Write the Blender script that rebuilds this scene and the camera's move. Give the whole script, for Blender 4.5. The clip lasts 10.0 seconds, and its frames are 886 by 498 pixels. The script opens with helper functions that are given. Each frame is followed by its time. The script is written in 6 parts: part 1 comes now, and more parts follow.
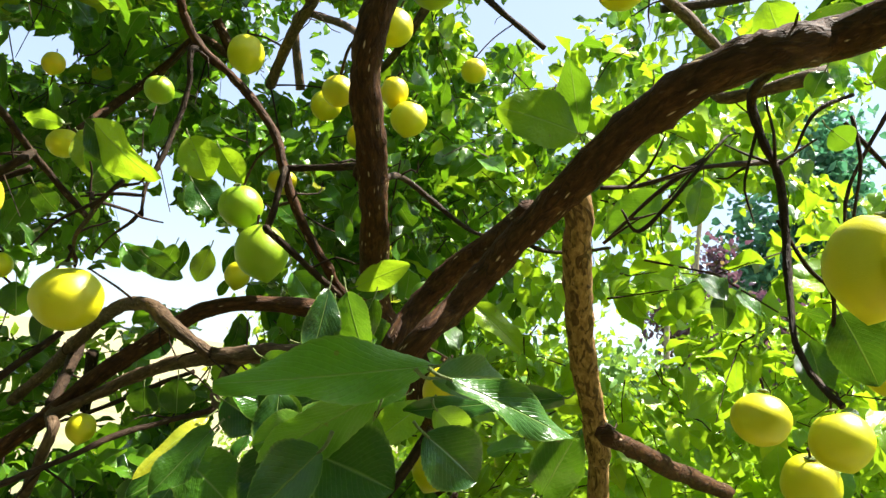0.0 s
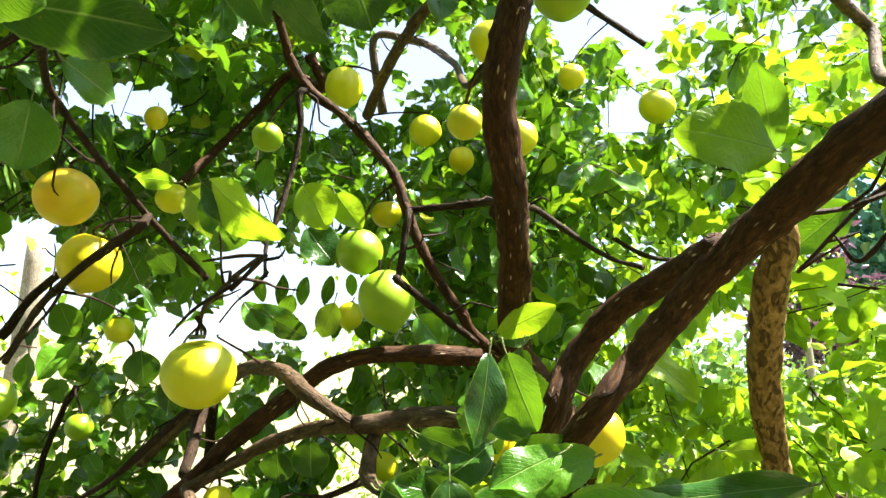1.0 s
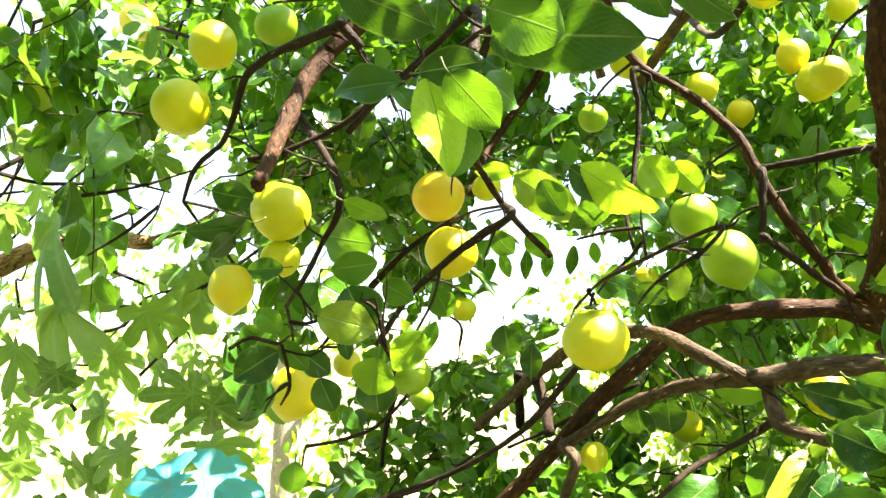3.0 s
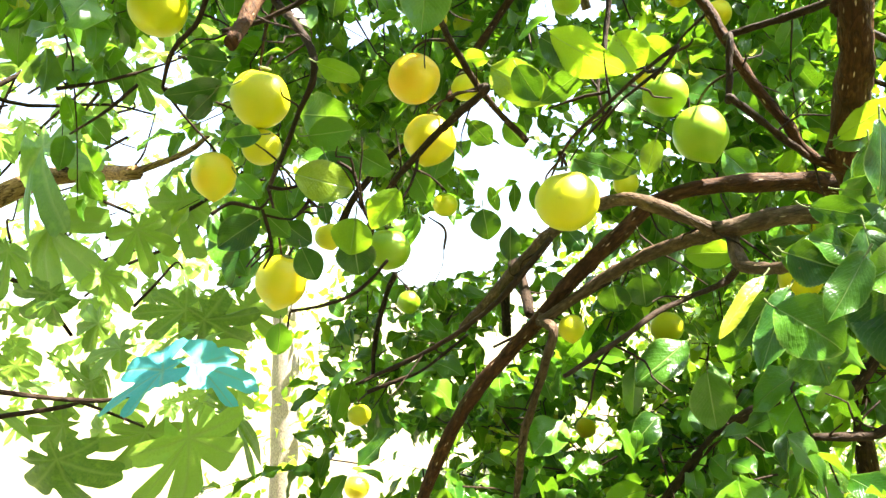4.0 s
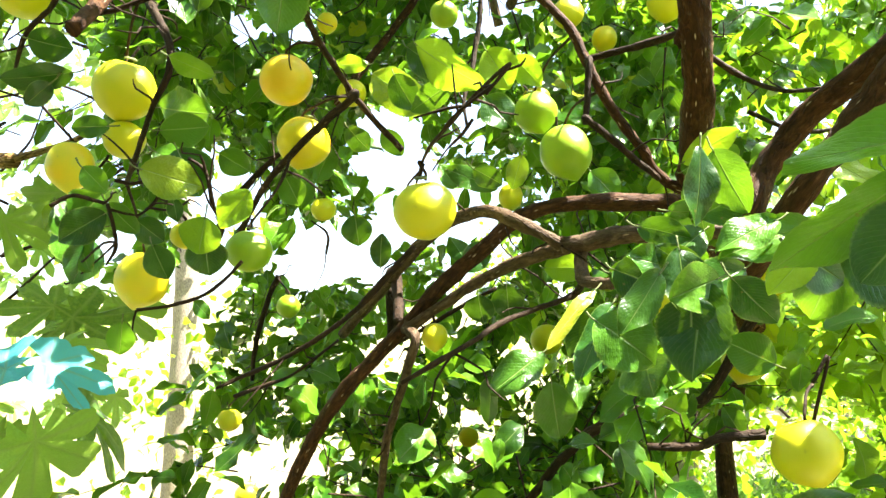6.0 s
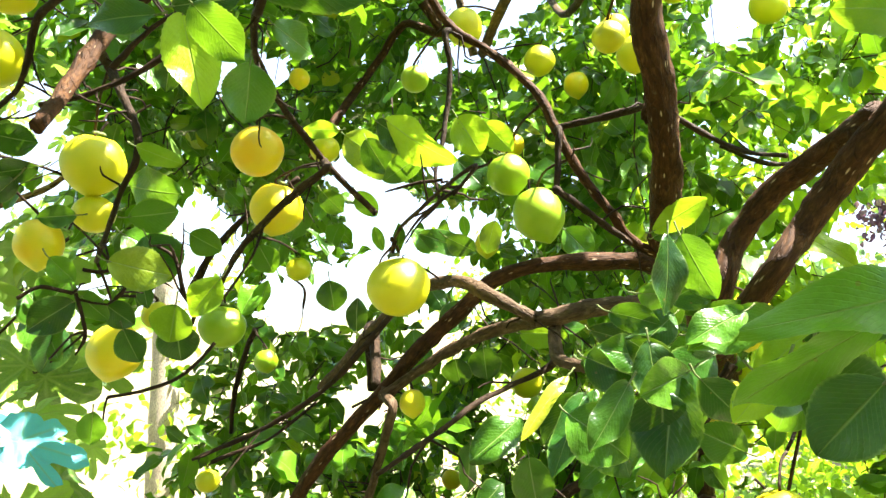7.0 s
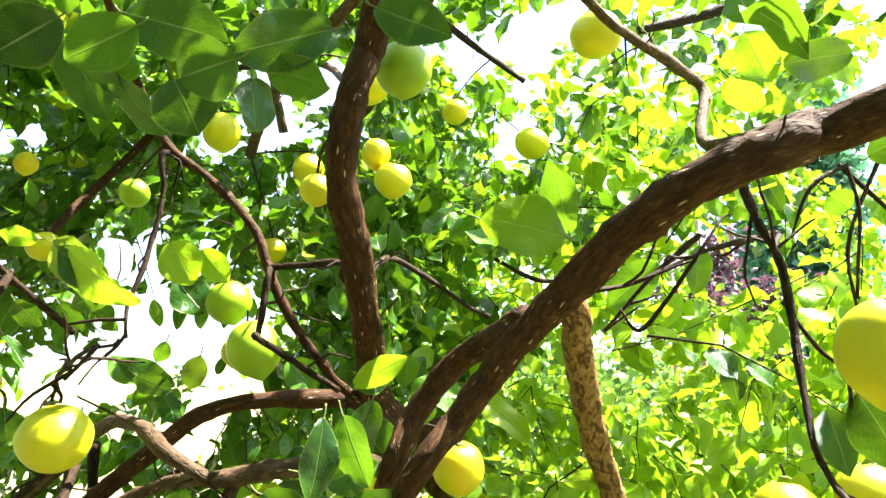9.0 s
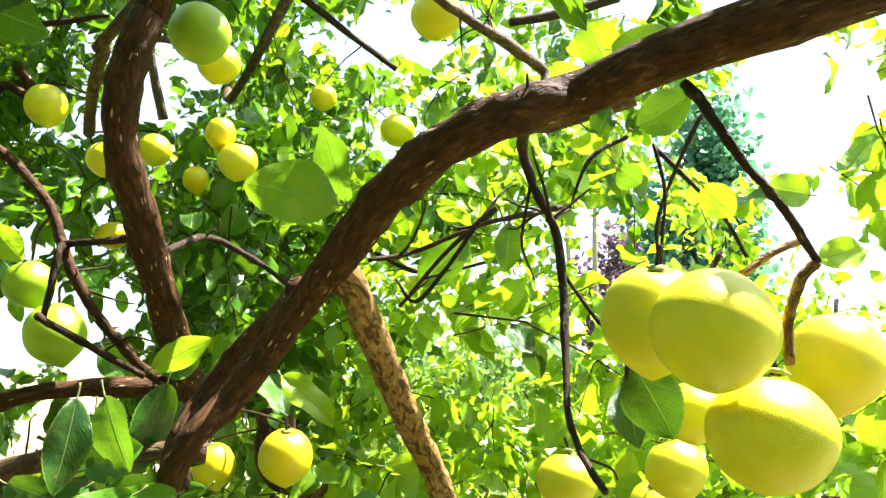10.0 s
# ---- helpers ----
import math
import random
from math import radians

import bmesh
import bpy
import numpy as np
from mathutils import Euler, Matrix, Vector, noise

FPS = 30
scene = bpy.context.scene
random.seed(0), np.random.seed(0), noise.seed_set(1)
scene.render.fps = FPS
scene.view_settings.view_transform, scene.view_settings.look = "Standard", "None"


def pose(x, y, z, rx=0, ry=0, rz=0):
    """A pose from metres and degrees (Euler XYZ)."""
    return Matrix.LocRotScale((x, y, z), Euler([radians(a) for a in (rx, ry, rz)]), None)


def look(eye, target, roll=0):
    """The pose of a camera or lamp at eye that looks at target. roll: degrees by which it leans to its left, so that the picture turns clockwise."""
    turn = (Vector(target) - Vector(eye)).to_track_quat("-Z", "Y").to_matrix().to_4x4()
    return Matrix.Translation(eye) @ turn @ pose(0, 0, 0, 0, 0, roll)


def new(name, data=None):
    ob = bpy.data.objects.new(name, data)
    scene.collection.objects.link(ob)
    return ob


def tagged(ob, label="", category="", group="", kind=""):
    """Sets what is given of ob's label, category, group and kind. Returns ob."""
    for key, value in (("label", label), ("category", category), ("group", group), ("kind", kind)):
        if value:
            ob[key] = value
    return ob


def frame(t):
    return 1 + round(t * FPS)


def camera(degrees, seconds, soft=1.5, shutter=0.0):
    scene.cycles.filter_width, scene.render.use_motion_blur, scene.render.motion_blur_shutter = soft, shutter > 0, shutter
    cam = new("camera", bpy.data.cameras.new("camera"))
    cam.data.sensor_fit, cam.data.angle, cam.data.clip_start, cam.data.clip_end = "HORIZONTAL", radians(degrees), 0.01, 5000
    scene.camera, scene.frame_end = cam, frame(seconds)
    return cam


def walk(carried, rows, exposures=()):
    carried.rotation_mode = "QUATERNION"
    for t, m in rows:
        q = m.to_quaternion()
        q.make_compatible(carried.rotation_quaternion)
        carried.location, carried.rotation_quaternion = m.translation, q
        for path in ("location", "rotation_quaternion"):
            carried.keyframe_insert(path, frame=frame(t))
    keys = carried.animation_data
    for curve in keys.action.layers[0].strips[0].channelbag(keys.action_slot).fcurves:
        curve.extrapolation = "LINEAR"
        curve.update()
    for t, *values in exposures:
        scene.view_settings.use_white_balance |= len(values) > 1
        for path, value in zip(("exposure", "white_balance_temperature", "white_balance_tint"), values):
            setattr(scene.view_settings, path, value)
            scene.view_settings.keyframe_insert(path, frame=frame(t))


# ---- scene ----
cam = camera(64.0, 10.0, soft=1.45)
PATH = [
    (0, (0.172, -0.07, 1.614), (0.031, 1.881, 2.031), 6.6),
    (0.5, (0.13, -0.025, 1.639), (-0.125, 1.915, 2.054), 5.2),
    (1, (0.095, -0.007, 1.661), (-0.268, 1.916, 2.078), 3.4),
    (1.5, (0.038, -0.033, 1.674), (-0.455, 1.861, 2.086), 2.0),
    (2, (-0.013, -0.063, 1.68), (-0.645, 1.793, 2.073), 1.2),
    (2.5, (-0.055, -0.098, 1.665), (-0.841, 1.703, 2.033), 0.4),
    (2.7, (-0.067, -0.123, 1.662), (-0.91, 1.657, 2.007), 0.4),
    (3.8, (-0.054, -0.113, 1.563), (-0.931, 1.668, 1.808), -0.6),
    (4, (-0.046, -0.12, 1.542), (-0.904, 1.674, 1.756), -1.5),
    (4.5, (-0.034, -0.122, 1.507), (-0.873, 1.687, 1.664), -2.1),
    (5, (-0.021, -0.128, 1.48), (-0.822, 1.7, 1.613), -1.2),
    (5.5, (0.008, -0.102, 1.508), (-0.686, 1.764, 1.705), 0.3),
    (5.7, (0.014, -0.095, 1.524), (-0.646, 1.781, 1.736), 0.5),
    (6.8, (0.03, -0.097, 1.583), (-0.619, 1.773, 1.868), -0.9),
    (7, (0.033, -0.1, 1.607), (-0.572, 1.787, 1.877), -1.3),
    (7.5, (0.077, -0.095, 1.625), (-0.435, 1.812, 1.944), 0.1),
    (8, (0.119, -0.073, 1.66), (-0.25, 1.859, 2.023), -0.1),
    (8.5, (0.149, -0.065, 1.691), (-0.087, 1.877, 2.109), 1.5),
    (9, (0.173, -0.065, 1.709), (0.034, 1.881, 2.145), 1.2),
    (9.5, (0.23, -0.065, 1.714), (0.203, 1.889, 2.141), 0.4),
    (10, (0.289, -0.035, 1.691), (0.381, 1.914, 2.129), 0.0),
]
walk(cam, [(t, look(eye, target, roll)) for t, eye, target, roll in PATH], [(0.0, 1.92), (0.5, 2.18), (1.0, 2.38), (2.0, 2.68), (2.5, 2.88), (4.5, 3.2), (5.5, 3.1), (7.5, 2.94), (8.5, 2.95), (10.0, 2.66)])

# ---- world, sun ----
SUN_AZ, SUN_EL = radians(76), radians(62)      # clockwise from +y; above the horizon
world = bpy.data.worlds.new("sky")
scene.world = world
world.use_nodes = True
wt = world.node_tree
sky = wt.nodes.new("ShaderNodeTexSky")
sky.sky_type, sky.sun_disc = "NISHITA", False
sky.sun_elevation, sky.sun_rotation = SUN_EL, SUN_AZ
sky.air_density, sky.dust_density = 1.0, 1.5
haze = wt.nodes.new("ShaderNodeMix")     # a bright, hazy summer sky: whitish all over
haze.data_type, haze.blend_type = "RGBA", "ADD"
haze.inputs[0].default_value, haze.inputs[7].default_value = 1.0, (2.0, 2.25, 2.6, 1)
wt.links.new(sky.outputs[0], haze.inputs[6])
wt.links.new(haze.outputs[2], wt.nodes["Background"].inputs[0])
wt.nodes["Background"].inputs[1].default_value = 0.05
sun = new("sun", bpy.data.lights.new("sun", "SUN"))
sun.data.energy, sun.data.angle, sun.data.color = 5.0, radians(0.55), (1.0, 0.95, 0.86)
sun_way = Vector((math.sin(SUN_AZ) * math.cos(SUN_EL), math.cos(SUN_AZ) * math.cos(SUN_EL), math.sin(SUN_EL)))
sun.matrix_world = look(sun_way * 30, (0, 0, 0))


# ---- materials ----
class Nodes:
    """A small hand for node trees: n(type, inputs..., attributes...) adds a node, link joins them."""

    def __init__(self, name):
        self.mat = bpy.data.materials.new(name)
        self.mat.use_nodes = True
        self.tree = self.mat.node_tree
        self.tree.nodes.clear()

    def n(self, kind, ins=(), **attrs):
        node = self.tree.nodes.new("ShaderNode" + kind)
        if "operation" in attrs:
            node.operation = attrs["operation"]
        if "data_type" in attrs:
            node.data_type, node.blend_type = attrs["data_type"], attrs["blend_type"]
        if "uv_map" in attrs:
            node.uv_map = attrs["uv_map"]
        for key, value in dict(ins).items():
            if isinstance(value, bpy.types.NodeSocket):
                self.tree.links.new(value, node.inputs[key])
            else:
                node.inputs[key].default_value = value
        return node

    def math(self, op, a, b=0.0, c=0.0):
        return self.n("Math", {0: a, 1: b, 2: c}, operation=op).outputs[0]

    def ramp(self, fac, *stops):
        node = self.n("ValToRGB", {0: fac})
        els = node.color_ramp.elements
        while len(els) < len(stops):
            els.new(0.5)
        for el, (pos, col) in zip(els, stops):
            el.position = pos
            el.color = (*col, 1) if not isinstance(col, float) else (col, col, col, 1)
        return node.outputs[0]

    def mix(self, fac, a, b, blend="MIX"):
        node = self.n("Mix", {0: fac}, data_type="RGBA", blend_type=blend)
        for sock, value in ((node.inputs[6], a), (node.inputs[7], b)):
            if isinstance(value, bpy.types.NodeSocket):
                self.tree.links.new(value, sock)
            else:
                sock.default_value = (*value, 1)
        return node.outputs[2]

    def out(self, shader):
        self.n("OutputMaterial", {0: shader})
        return self.mat


def leaf_material(name, dark, mid, light, through_col, per_object=False, gloss=0.30, veins=1.0, trans=0.38, mottle=0.45):
    """A thin leaf: waxy skin over a body that lets yellow-green light through, with midrib and side veins."""
    m = Nodes(name)
    if per_object:
        rnd = m.n("ObjectInfo").outputs["Random"]
    else:
        rnd = m.n("NewGeometry").outputs["Random Per Island"]
    uv = m.n("UVMap", uv_map="leaf").outputs[0]
    xyz = m.n("SeparateXYZ", {0: uv})
    u, v = xyz.outputs[0], xyz.outputs[1]
    off = m.math("ABSOLUTE", m.math("SUBTRACT", u, 0.5))
    rib = m.math("SUBTRACT", 1.0, m.math("MULTIPLY", off, 38.0))
    rib = m.math("MAXIMUM", rib, 0.0)
    along = m.math("SUBTRACT", m.math("MULTIPLY", v, 44.0), m.math("MULTIPLY", off, 34.0))
    side = m.math("POWER", m.math("ABSOLUTE", m.math("COSINE", along)), 26.0)
    vein = m.math("MAXIMUM", rib, m.math("MULTIPLY", side, 0.13))
    vein = m.math("MULTIPLY", vein, veins)
    base = m.ramp(rnd, (0.0, dark), (0.4, mid), (0.75, light), (0.95, tuple(1.7 * c for c in light)), (1.0, (0.42, 0.40, 0.02)))
    coord = m.n("TexCoord").outputs["Object"]
    blotch = m.n("TexNoise", {"Vector": coord, "Scale": 42.0, "Detail": 4.0}).outputs[0]
    base = m.mix(m.ramp(blotch, (0.35, 0.0), (0.75, 0.55)), base, light)
    fine = m.n("TexNoise", {"Vector": coord, "Scale": 600.0, "Detail": 2.0}).outputs[0]
    base = m.mix(0.25, base, m.mix(fine, (0.0, 0.0, 0.0), (1.0, 1.0, 1.0)), "SOFT_LIGHT")
    base = m.mix(m.math("MULTIPLY", vein, 0.55), base, (0.32, 0.42, 0.12))
    pale = m.n("TexNoise", {"Vector": coord, "Scale": 11.0, "Detail": 3.0}).outputs[0]
    base = m.mix(m.ramp(pale, (0.52, 0.0), (0.72, mottle)), base, tuple(0.5 * (a + b) for a, b in zip(light, through_col)))
    # paler leaf margin, which also paints in the bright rim of backlight
    rim = m.ramp(m.math("MULTIPLY", off, 2.0), (0.90, 0.0), (0.98, 0.5))
    base = m.mix(rim, base, (0.20, 0.30, 0.05))
    spot = m.n("TexVoronoi", {"Vector": coord, "Scale": 55.0}).outputs["Distance"]
    base = m.mix(m.math("MULTIPLY", m.math("LESS_THAN", spot, 0.07), 0.6), base, (0.18, 0.12, 0.03))
    bump = m.n("Bump", {"Strength": 0.45, "Distance": 0.0018, "Height": m.math("ADD", m.math("MULTIPLY", vein, -1.0), m.math("ADD", m.math("MULTIPLY", fine, 0.25), m.math("MULTIPLY", m.n("TexNoise", {"Vector": coord, "Scale": 90.0, "Detail": 2.0}).outputs[0], 2.2)))})
    skin = m.n("BsdfPrincipled", {"Base Color": base, "Roughness": gloss, "Normal": bump.outputs[0]})
    skin.inputs["Specular IOR Level"].default_value = 0.5
    thru = m.mix(0.5, base, through_col, "MIX")
    glow = m.n("BsdfTranslucent", {"Color": m.mix(m.math("MULTIPLY", vein, 0.4), thru, (0.10, 0.2, 0.02)), "Normal": bump.outputs[0]})
    return m.out(m.n("MixShader", {0: trans, 1: skin.outputs[0], 2: glow.outputs[0]}).outputs[0])


def bark_material(name, dark, mid, pale, fleck=0.85, furrow=0.4):
    """Brown-grey bark with long furrows and short pale flecks across the grain."""
    m = Nodes(name)
    uv = m.n("UVMap", uv_map="bark").outputs[0]
    coord = m.n("TexCoord").outputs["Object"]
    grain = m.n("TexNoise", {"Vector": m.n("Mapping", {0: uv, 3: (190.0, 62.0, 1.0)}).outputs[0], "Scale": 1.0, "Detail": 6.0, "Roughness": 0.65}).outputs[0]
    big = m.n("TexNoise", {"Vector": coord, "Scale": 22.0, "Detail": 5.0}).outputs[0]
    col = m.ramp(grain, (0.3, dark), (0.55, mid), (0.8, pale))
    col = m.mix(m.ramp(big, (0.35, 0.0), (0.7, 0.65)), col, m.mix(0.5, dark, mid))
    cells = m.n("TexVoronoi", {"Vector": m.n("Mapping", {0: uv, 3: (200.0, 46.0, 1.0)}).outputs[0], "Scale": 1.0})
    mark = m.ramp(cells.outputs["Distance"], (0.09, 1.0), (0.20, 0.0))
    mark = m.math("MULTIPLY", mark, m.math("GREATER_THAN", m.n("SeparateXYZ", {0: cells.outputs["Color"]}).outputs[0], 0.5))
    col = m.mix(m.math("MULTIPLY", mark, fleck), col, (0.56, 0.40, 0.24))
    lich = m.n("TexNoise", {"Vector": coord, "Scale": 75.0, "Detail": 3.0}).outputs[0]
    col = m.mix(m.ramp(lich, (0.68, 0.0), (0.76, 0.25)), col, (0.24, 0.19, 0.12))
    h = m.math("ADD", m.math("MULTIPLY", grain, 1.2), m.math("ADD", m.math("MULTIPLY", mark, 0.35), m.math("MULTIPLY", big, 0.8)))
    crack = m.n("TexNoise", {"Vector": m.n("Mapping", {0: uv, 3: (110.0, 38.0, 1.0)}).outputs[0], "Scale": 1.0, "Detail": 3.0, "Distortion": 1.2}).outputs[0]
    crack = m.ramp(crack, (0.40, 1.0), (0.47, 0.0))
    col = m.mix(m.math("MULTIPLY", crack, furrow), col, dark)
    h = m.math("SUBTRACT", h, m.math("MULTIPLY", crack, 0.7))
    bump = m.n("Bump", {"Strength": 0.7, "Distance": 0.003, "Height": h})
    skin = m.n("BsdfPrincipled", {"Base Color": col, "Roughness": 0.72, "Normal": bump.outputs[0]})
    skin.inputs["Specular IOR Level"].default_value = 0.15
    return m.out(skin.outputs[0])


def peel_material(name, col, cheek):
    """Lemon peel: waxy, finely pitted, with a patchy cheek of another ripeness."""
    m = Nodes(name)
    coord = m.n("TexCoord").outputs["Object"]
    rnd = m.n("ObjectInfo").outputs["Random"]
    patch = m.n("TexNoise", {"Vector": coord, "Scale": 1.5, "Detail": 2.0}).outputs[0]
    c = m.mix(m.ramp(patch, (0.4, 0.0), (0.66, 0.85)), col, cheek)
    c = m.mix(m.math("MULTIPLY", rnd, 0.25), c, cheek)
    pits = m.n("TexVoronoi", {"Vector": coord, "Scale": 85.0}).outputs["Distance"]
    scar = m.n("TexNoise", {"Vector": coord, "Scale": 6.0, "Detail": 6.0}).outputs[0]
    c = m.mix(m.ramp(scar, (0.68, 0.0), (0.8, 0.3)), c, (0.22, 0.2, 0.06))
    c = m.mix(m.ramp(pits, (0.05, 0.12), (0.3, 0.0)), c, (0.2, 0.25, 0.02))
    bump = m.n("Bump", {"Strength": 0.14, "Distance": 0.008, "Height": pits})
    sh = m.n("BsdfPrincipled", {"Base Color": c, "Roughness": 0.36, "Normal": bump.outputs[0], "Subsurface Weight": 0.25, "Subsurface Scale": 0.006})
    sh.inputs["Subsurface Radius"].default_value = (1.0, 0.8, 0.2)
    return m.out(sh.outputs[0])


def ground_material():
    m = Nodes("dry_grass_ground")
    coord = m.n("TexCoord").outputs["Object"]
    a = m.n("TexNoise", {"Vector": coord, "Scale": 0.6, "Detail": 6.0}).outputs[0]
    b = m.n("TexNoise", {"Vector": coord, "Scale": 28.0, "Detail": 8.0, "Roughness": 0.7}).outputs[0]
    col = m.ramp(b, (0.3, (0.13, 0.09, 0.05)), (0.55, (0.28, 0.22, 0.13)), (0.8, (0.42, 0.35, 0.22)))
    col = m.mix(m.ramp(a, (0.45, 0.0), (0.62, 0.75)), col, (0.16, 0.24, 0.05))
    bump = m.n("Bump", {"Strength": 0.8, "Distance": 0.03, "Height": b})
    return m.out(m.n("BsdfPrincipled", {"Base Color": col, "Roughness": 0.95, "Normal": bump.outputs[0]}).outputs[0])


def plain_material(name, dark, light, scale=20.0, rough=0.8):
    m = Nodes(name)
    coord = m.n("TexCoord").outputs["Object"]
    a = m.n("TexNoise", {"Vector": coord, "Scale": scale, "Detail": 6.0, "Roughness": 0.65}).outputs[0]
    bump = m.n("Bump", {"Strength": 0.5, "Distance": 0.01, "Height": a})
    return m.out(m.n("BsdfPrincipled", {"Base Color": m.ramp(a, (0.3, dark), (0.7, light)), "Roughness": rough, "Normal": bump.outputs[0]}).outputs[0])


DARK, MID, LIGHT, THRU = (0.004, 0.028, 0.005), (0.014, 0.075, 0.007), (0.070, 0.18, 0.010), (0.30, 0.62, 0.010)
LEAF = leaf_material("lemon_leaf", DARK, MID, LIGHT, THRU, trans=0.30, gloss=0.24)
LEAF_ONE = leaf_material("lemon_leaf_near", DARK, MID, (0.05, 0.14, 0.008), THRU, per_object=True, trans=0.12, gloss=0.27, mottle=0.12)
# lighter copies of the lemon leaf, with sunlight put into the colour
LEAF_SUN = leaf_material("sunlit_lemon_leaf", (0.07, 0.19, 0.006), (0.14, 0.28, 0.008), (0.26, 0.40, 0.012), (0.52, 0.80, 0.02))
LEAF_SUN_ONE = leaf_material("sunlit_lemon_leaf_near", (0.07, 0.19, 0.006), (0.14, 0.28, 0.008), (0.26, 0.40, 0.012), (0.52, 0.80, 0.02), per_object=True)
# brighter copy of the near leaf, the light on it painted into its colour
LEAF_LIT = leaf_material("lit_lemon_leaf", (0.015, 0.075, 0.004), (0.035, 0.13, 0.005), (0.06, 0.17, 0.008), (0.30, 0.55, 0.012), per_object=True, gloss=0.32, trans=0.32, veins=1.4, mottle=0.3)
FIG = leaf_material("fig_leaf", (0.02, 0.09, 0.015), (0.08, 0.20, 0.03), (0.20, 0.35, 0.05), (0.48, 0.70, 0.08), gloss=0.55, veins=1.0, trans=0.42)
FIG_ONE = leaf_material("fig_leaf_near", (0.02, 0.09, 0.02), (0.06, 0.18, 0.025), (0.18, 0.31, 0.045), (0.42, 0.62, 0.06), per_object=True, gloss=0.42, veins=1.2, trans=0.34)
# fig leaf whose blue is the sky's reflection, put in as leaf colour
SKY_SHEEN = leaf_material("sky_sheen_leaf", (0.06, 0.42, 0.50), (0.08, 0.48, 0.56), (0.14, 0.55, 0.62), (0.10, 0.55, 0.60), per_object=True, gloss=0.5, trans=0.3)
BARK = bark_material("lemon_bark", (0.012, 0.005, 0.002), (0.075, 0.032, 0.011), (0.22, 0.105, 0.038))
TWIG = bark_material("twig_bark", (0.012, 0.007, 0.004), (0.040, 0.022, 0.011), (0.14, 0.090, 0.050), 0.25)
# pale bark, brightened further to paint in the sun on one upright limb
PALE_LIT_BARK = bark_material("pale_sunlit_bark", (0.05, 0.024, 0.009), (0.34, 0.20, 0.07), (0.60, 0.43, 0.21), 0.3, 0.85)
TAN_BARK = bark_material("greyish_tan_bark", (0.022, 0.013, 0.007), (0.115, 0.072, 0.040), (0.32, 0.23, 0.15), 0.5)
STEM = bark_material("sunny_stem", (0.12, 0.09, 0.06), (0.40, 0.34, 0.26), (0.60, 0.54, 0.44), 0.2, 0.4)
PEEL = {
    "green": peel_material("green_peel", (0.22, 0.38, 0.010), (0.36, 0.50, 0.016)),
    "lime": peel_material("lime_peel", (0.66, 0.63, 0.012), (0.76, 0.68, 0.014)),
    "yellow": peel_material("yellow_peel", (0.86, 0.64, 0.012), (0.74, 0.66, 0.014)),
    "amber": peel_material("amber_peel", (0.88, 0.52, 0.01), (0.88, 0.66, 0.02)),
}
CALYX = plain_material("calyx_green", (0.09, 0.12, 0.03), (0.2, 0.24, 0.07), 300.0)
GROUND = ground_material()
HEDGE = leaf_material("hedge_leaf", (0.03, 0.09, 0.02), (0.06, 0.15, 0.03), (0.12, 0.24, 0.05), (0.3, 0.5, 0.06), veins=0.0)
PLUM = leaf_material("purple_bush_leaf", (0.035, 0.02, 0.04), (0.06, 0.035, 0.06), (0.10, 0.06, 0.09), (0.2, 0.08, 0.12), veins=0.0)
CONIFER = leaf_material("blue_green_leaf", (0.02, 0.09, 0.06), (0.04, 0.15, 0.09), (0.09, 0.24, 0.14), (0.1, 0.35, 0.15), veins=0.0)


# ---- mesh helpers ----
def mesh_of(name, verts, faces, material, smooth=True, uvs=None, layer="leaf"):
    me = bpy.data.meshes.new(name)
    if isinstance(faces, np.ndarray):
        verts = np.asarray(verts, np.float32)
        me.vertices.add(len(verts))
        me.vertices.foreach_set("co", verts.ravel())
        me.loops.add(faces.size)
        me.loops.foreach_set("vertex_index", faces.astype(np.int32).ravel())
        me.polygons.add(len(faces))
        me.polygons.foreach_set("loop_start", np.arange(0, faces.size, faces.shape[1], dtype=np.int32))
        me.update(calc_edges=True)
    else:
        me.from_pydata(verts, [], faces)
    if uvs is not None:
        lay = me.uv_layers.new(name=layer)
        loops = np.empty(len(me.loops), np.int32)
        me.loops.foreach_get("vertex_index", loops)
        lay.data.foreach_set("uv", np.asarray(uvs, np.float32)[loops].ravel())
    me.materials.append(material)
    if smooth:
        me.polygons.foreach_set("use_smooth", np.ones(len(me.polygons), bool))
    me.update()
    return me


def part(name, me, parent, label=""):
    ob = new(name, me)
    ob.parent = parent
    return tagged(ob, label)


def catmull(points, steps):
    """A smooth line through control points (x, y, z, radius)."""
    p = np.array([points[0], *points, points[-1]], float)
    p[0] = 2 * p[1] - p[2]
    p[-1] = 2 * p[-2] - p[-3]
    out = []
    for i in range(1, len(p) - 2):
        for s in np.arange(steps) / steps:
            a, b, c, d = p[i - 1 : i + 3]
            out.append(0.5 * (2 * b + (c - a) * s + (2 * a - 5 * b + 4 * c - d) * s**2 + (3 * b - a - 3 * c + d) * s**3))
    out.append(p[-2])
    out = np.array(out)
    out[:, 3] = np.maximum(out[:, 3], 0.0006)
    return out


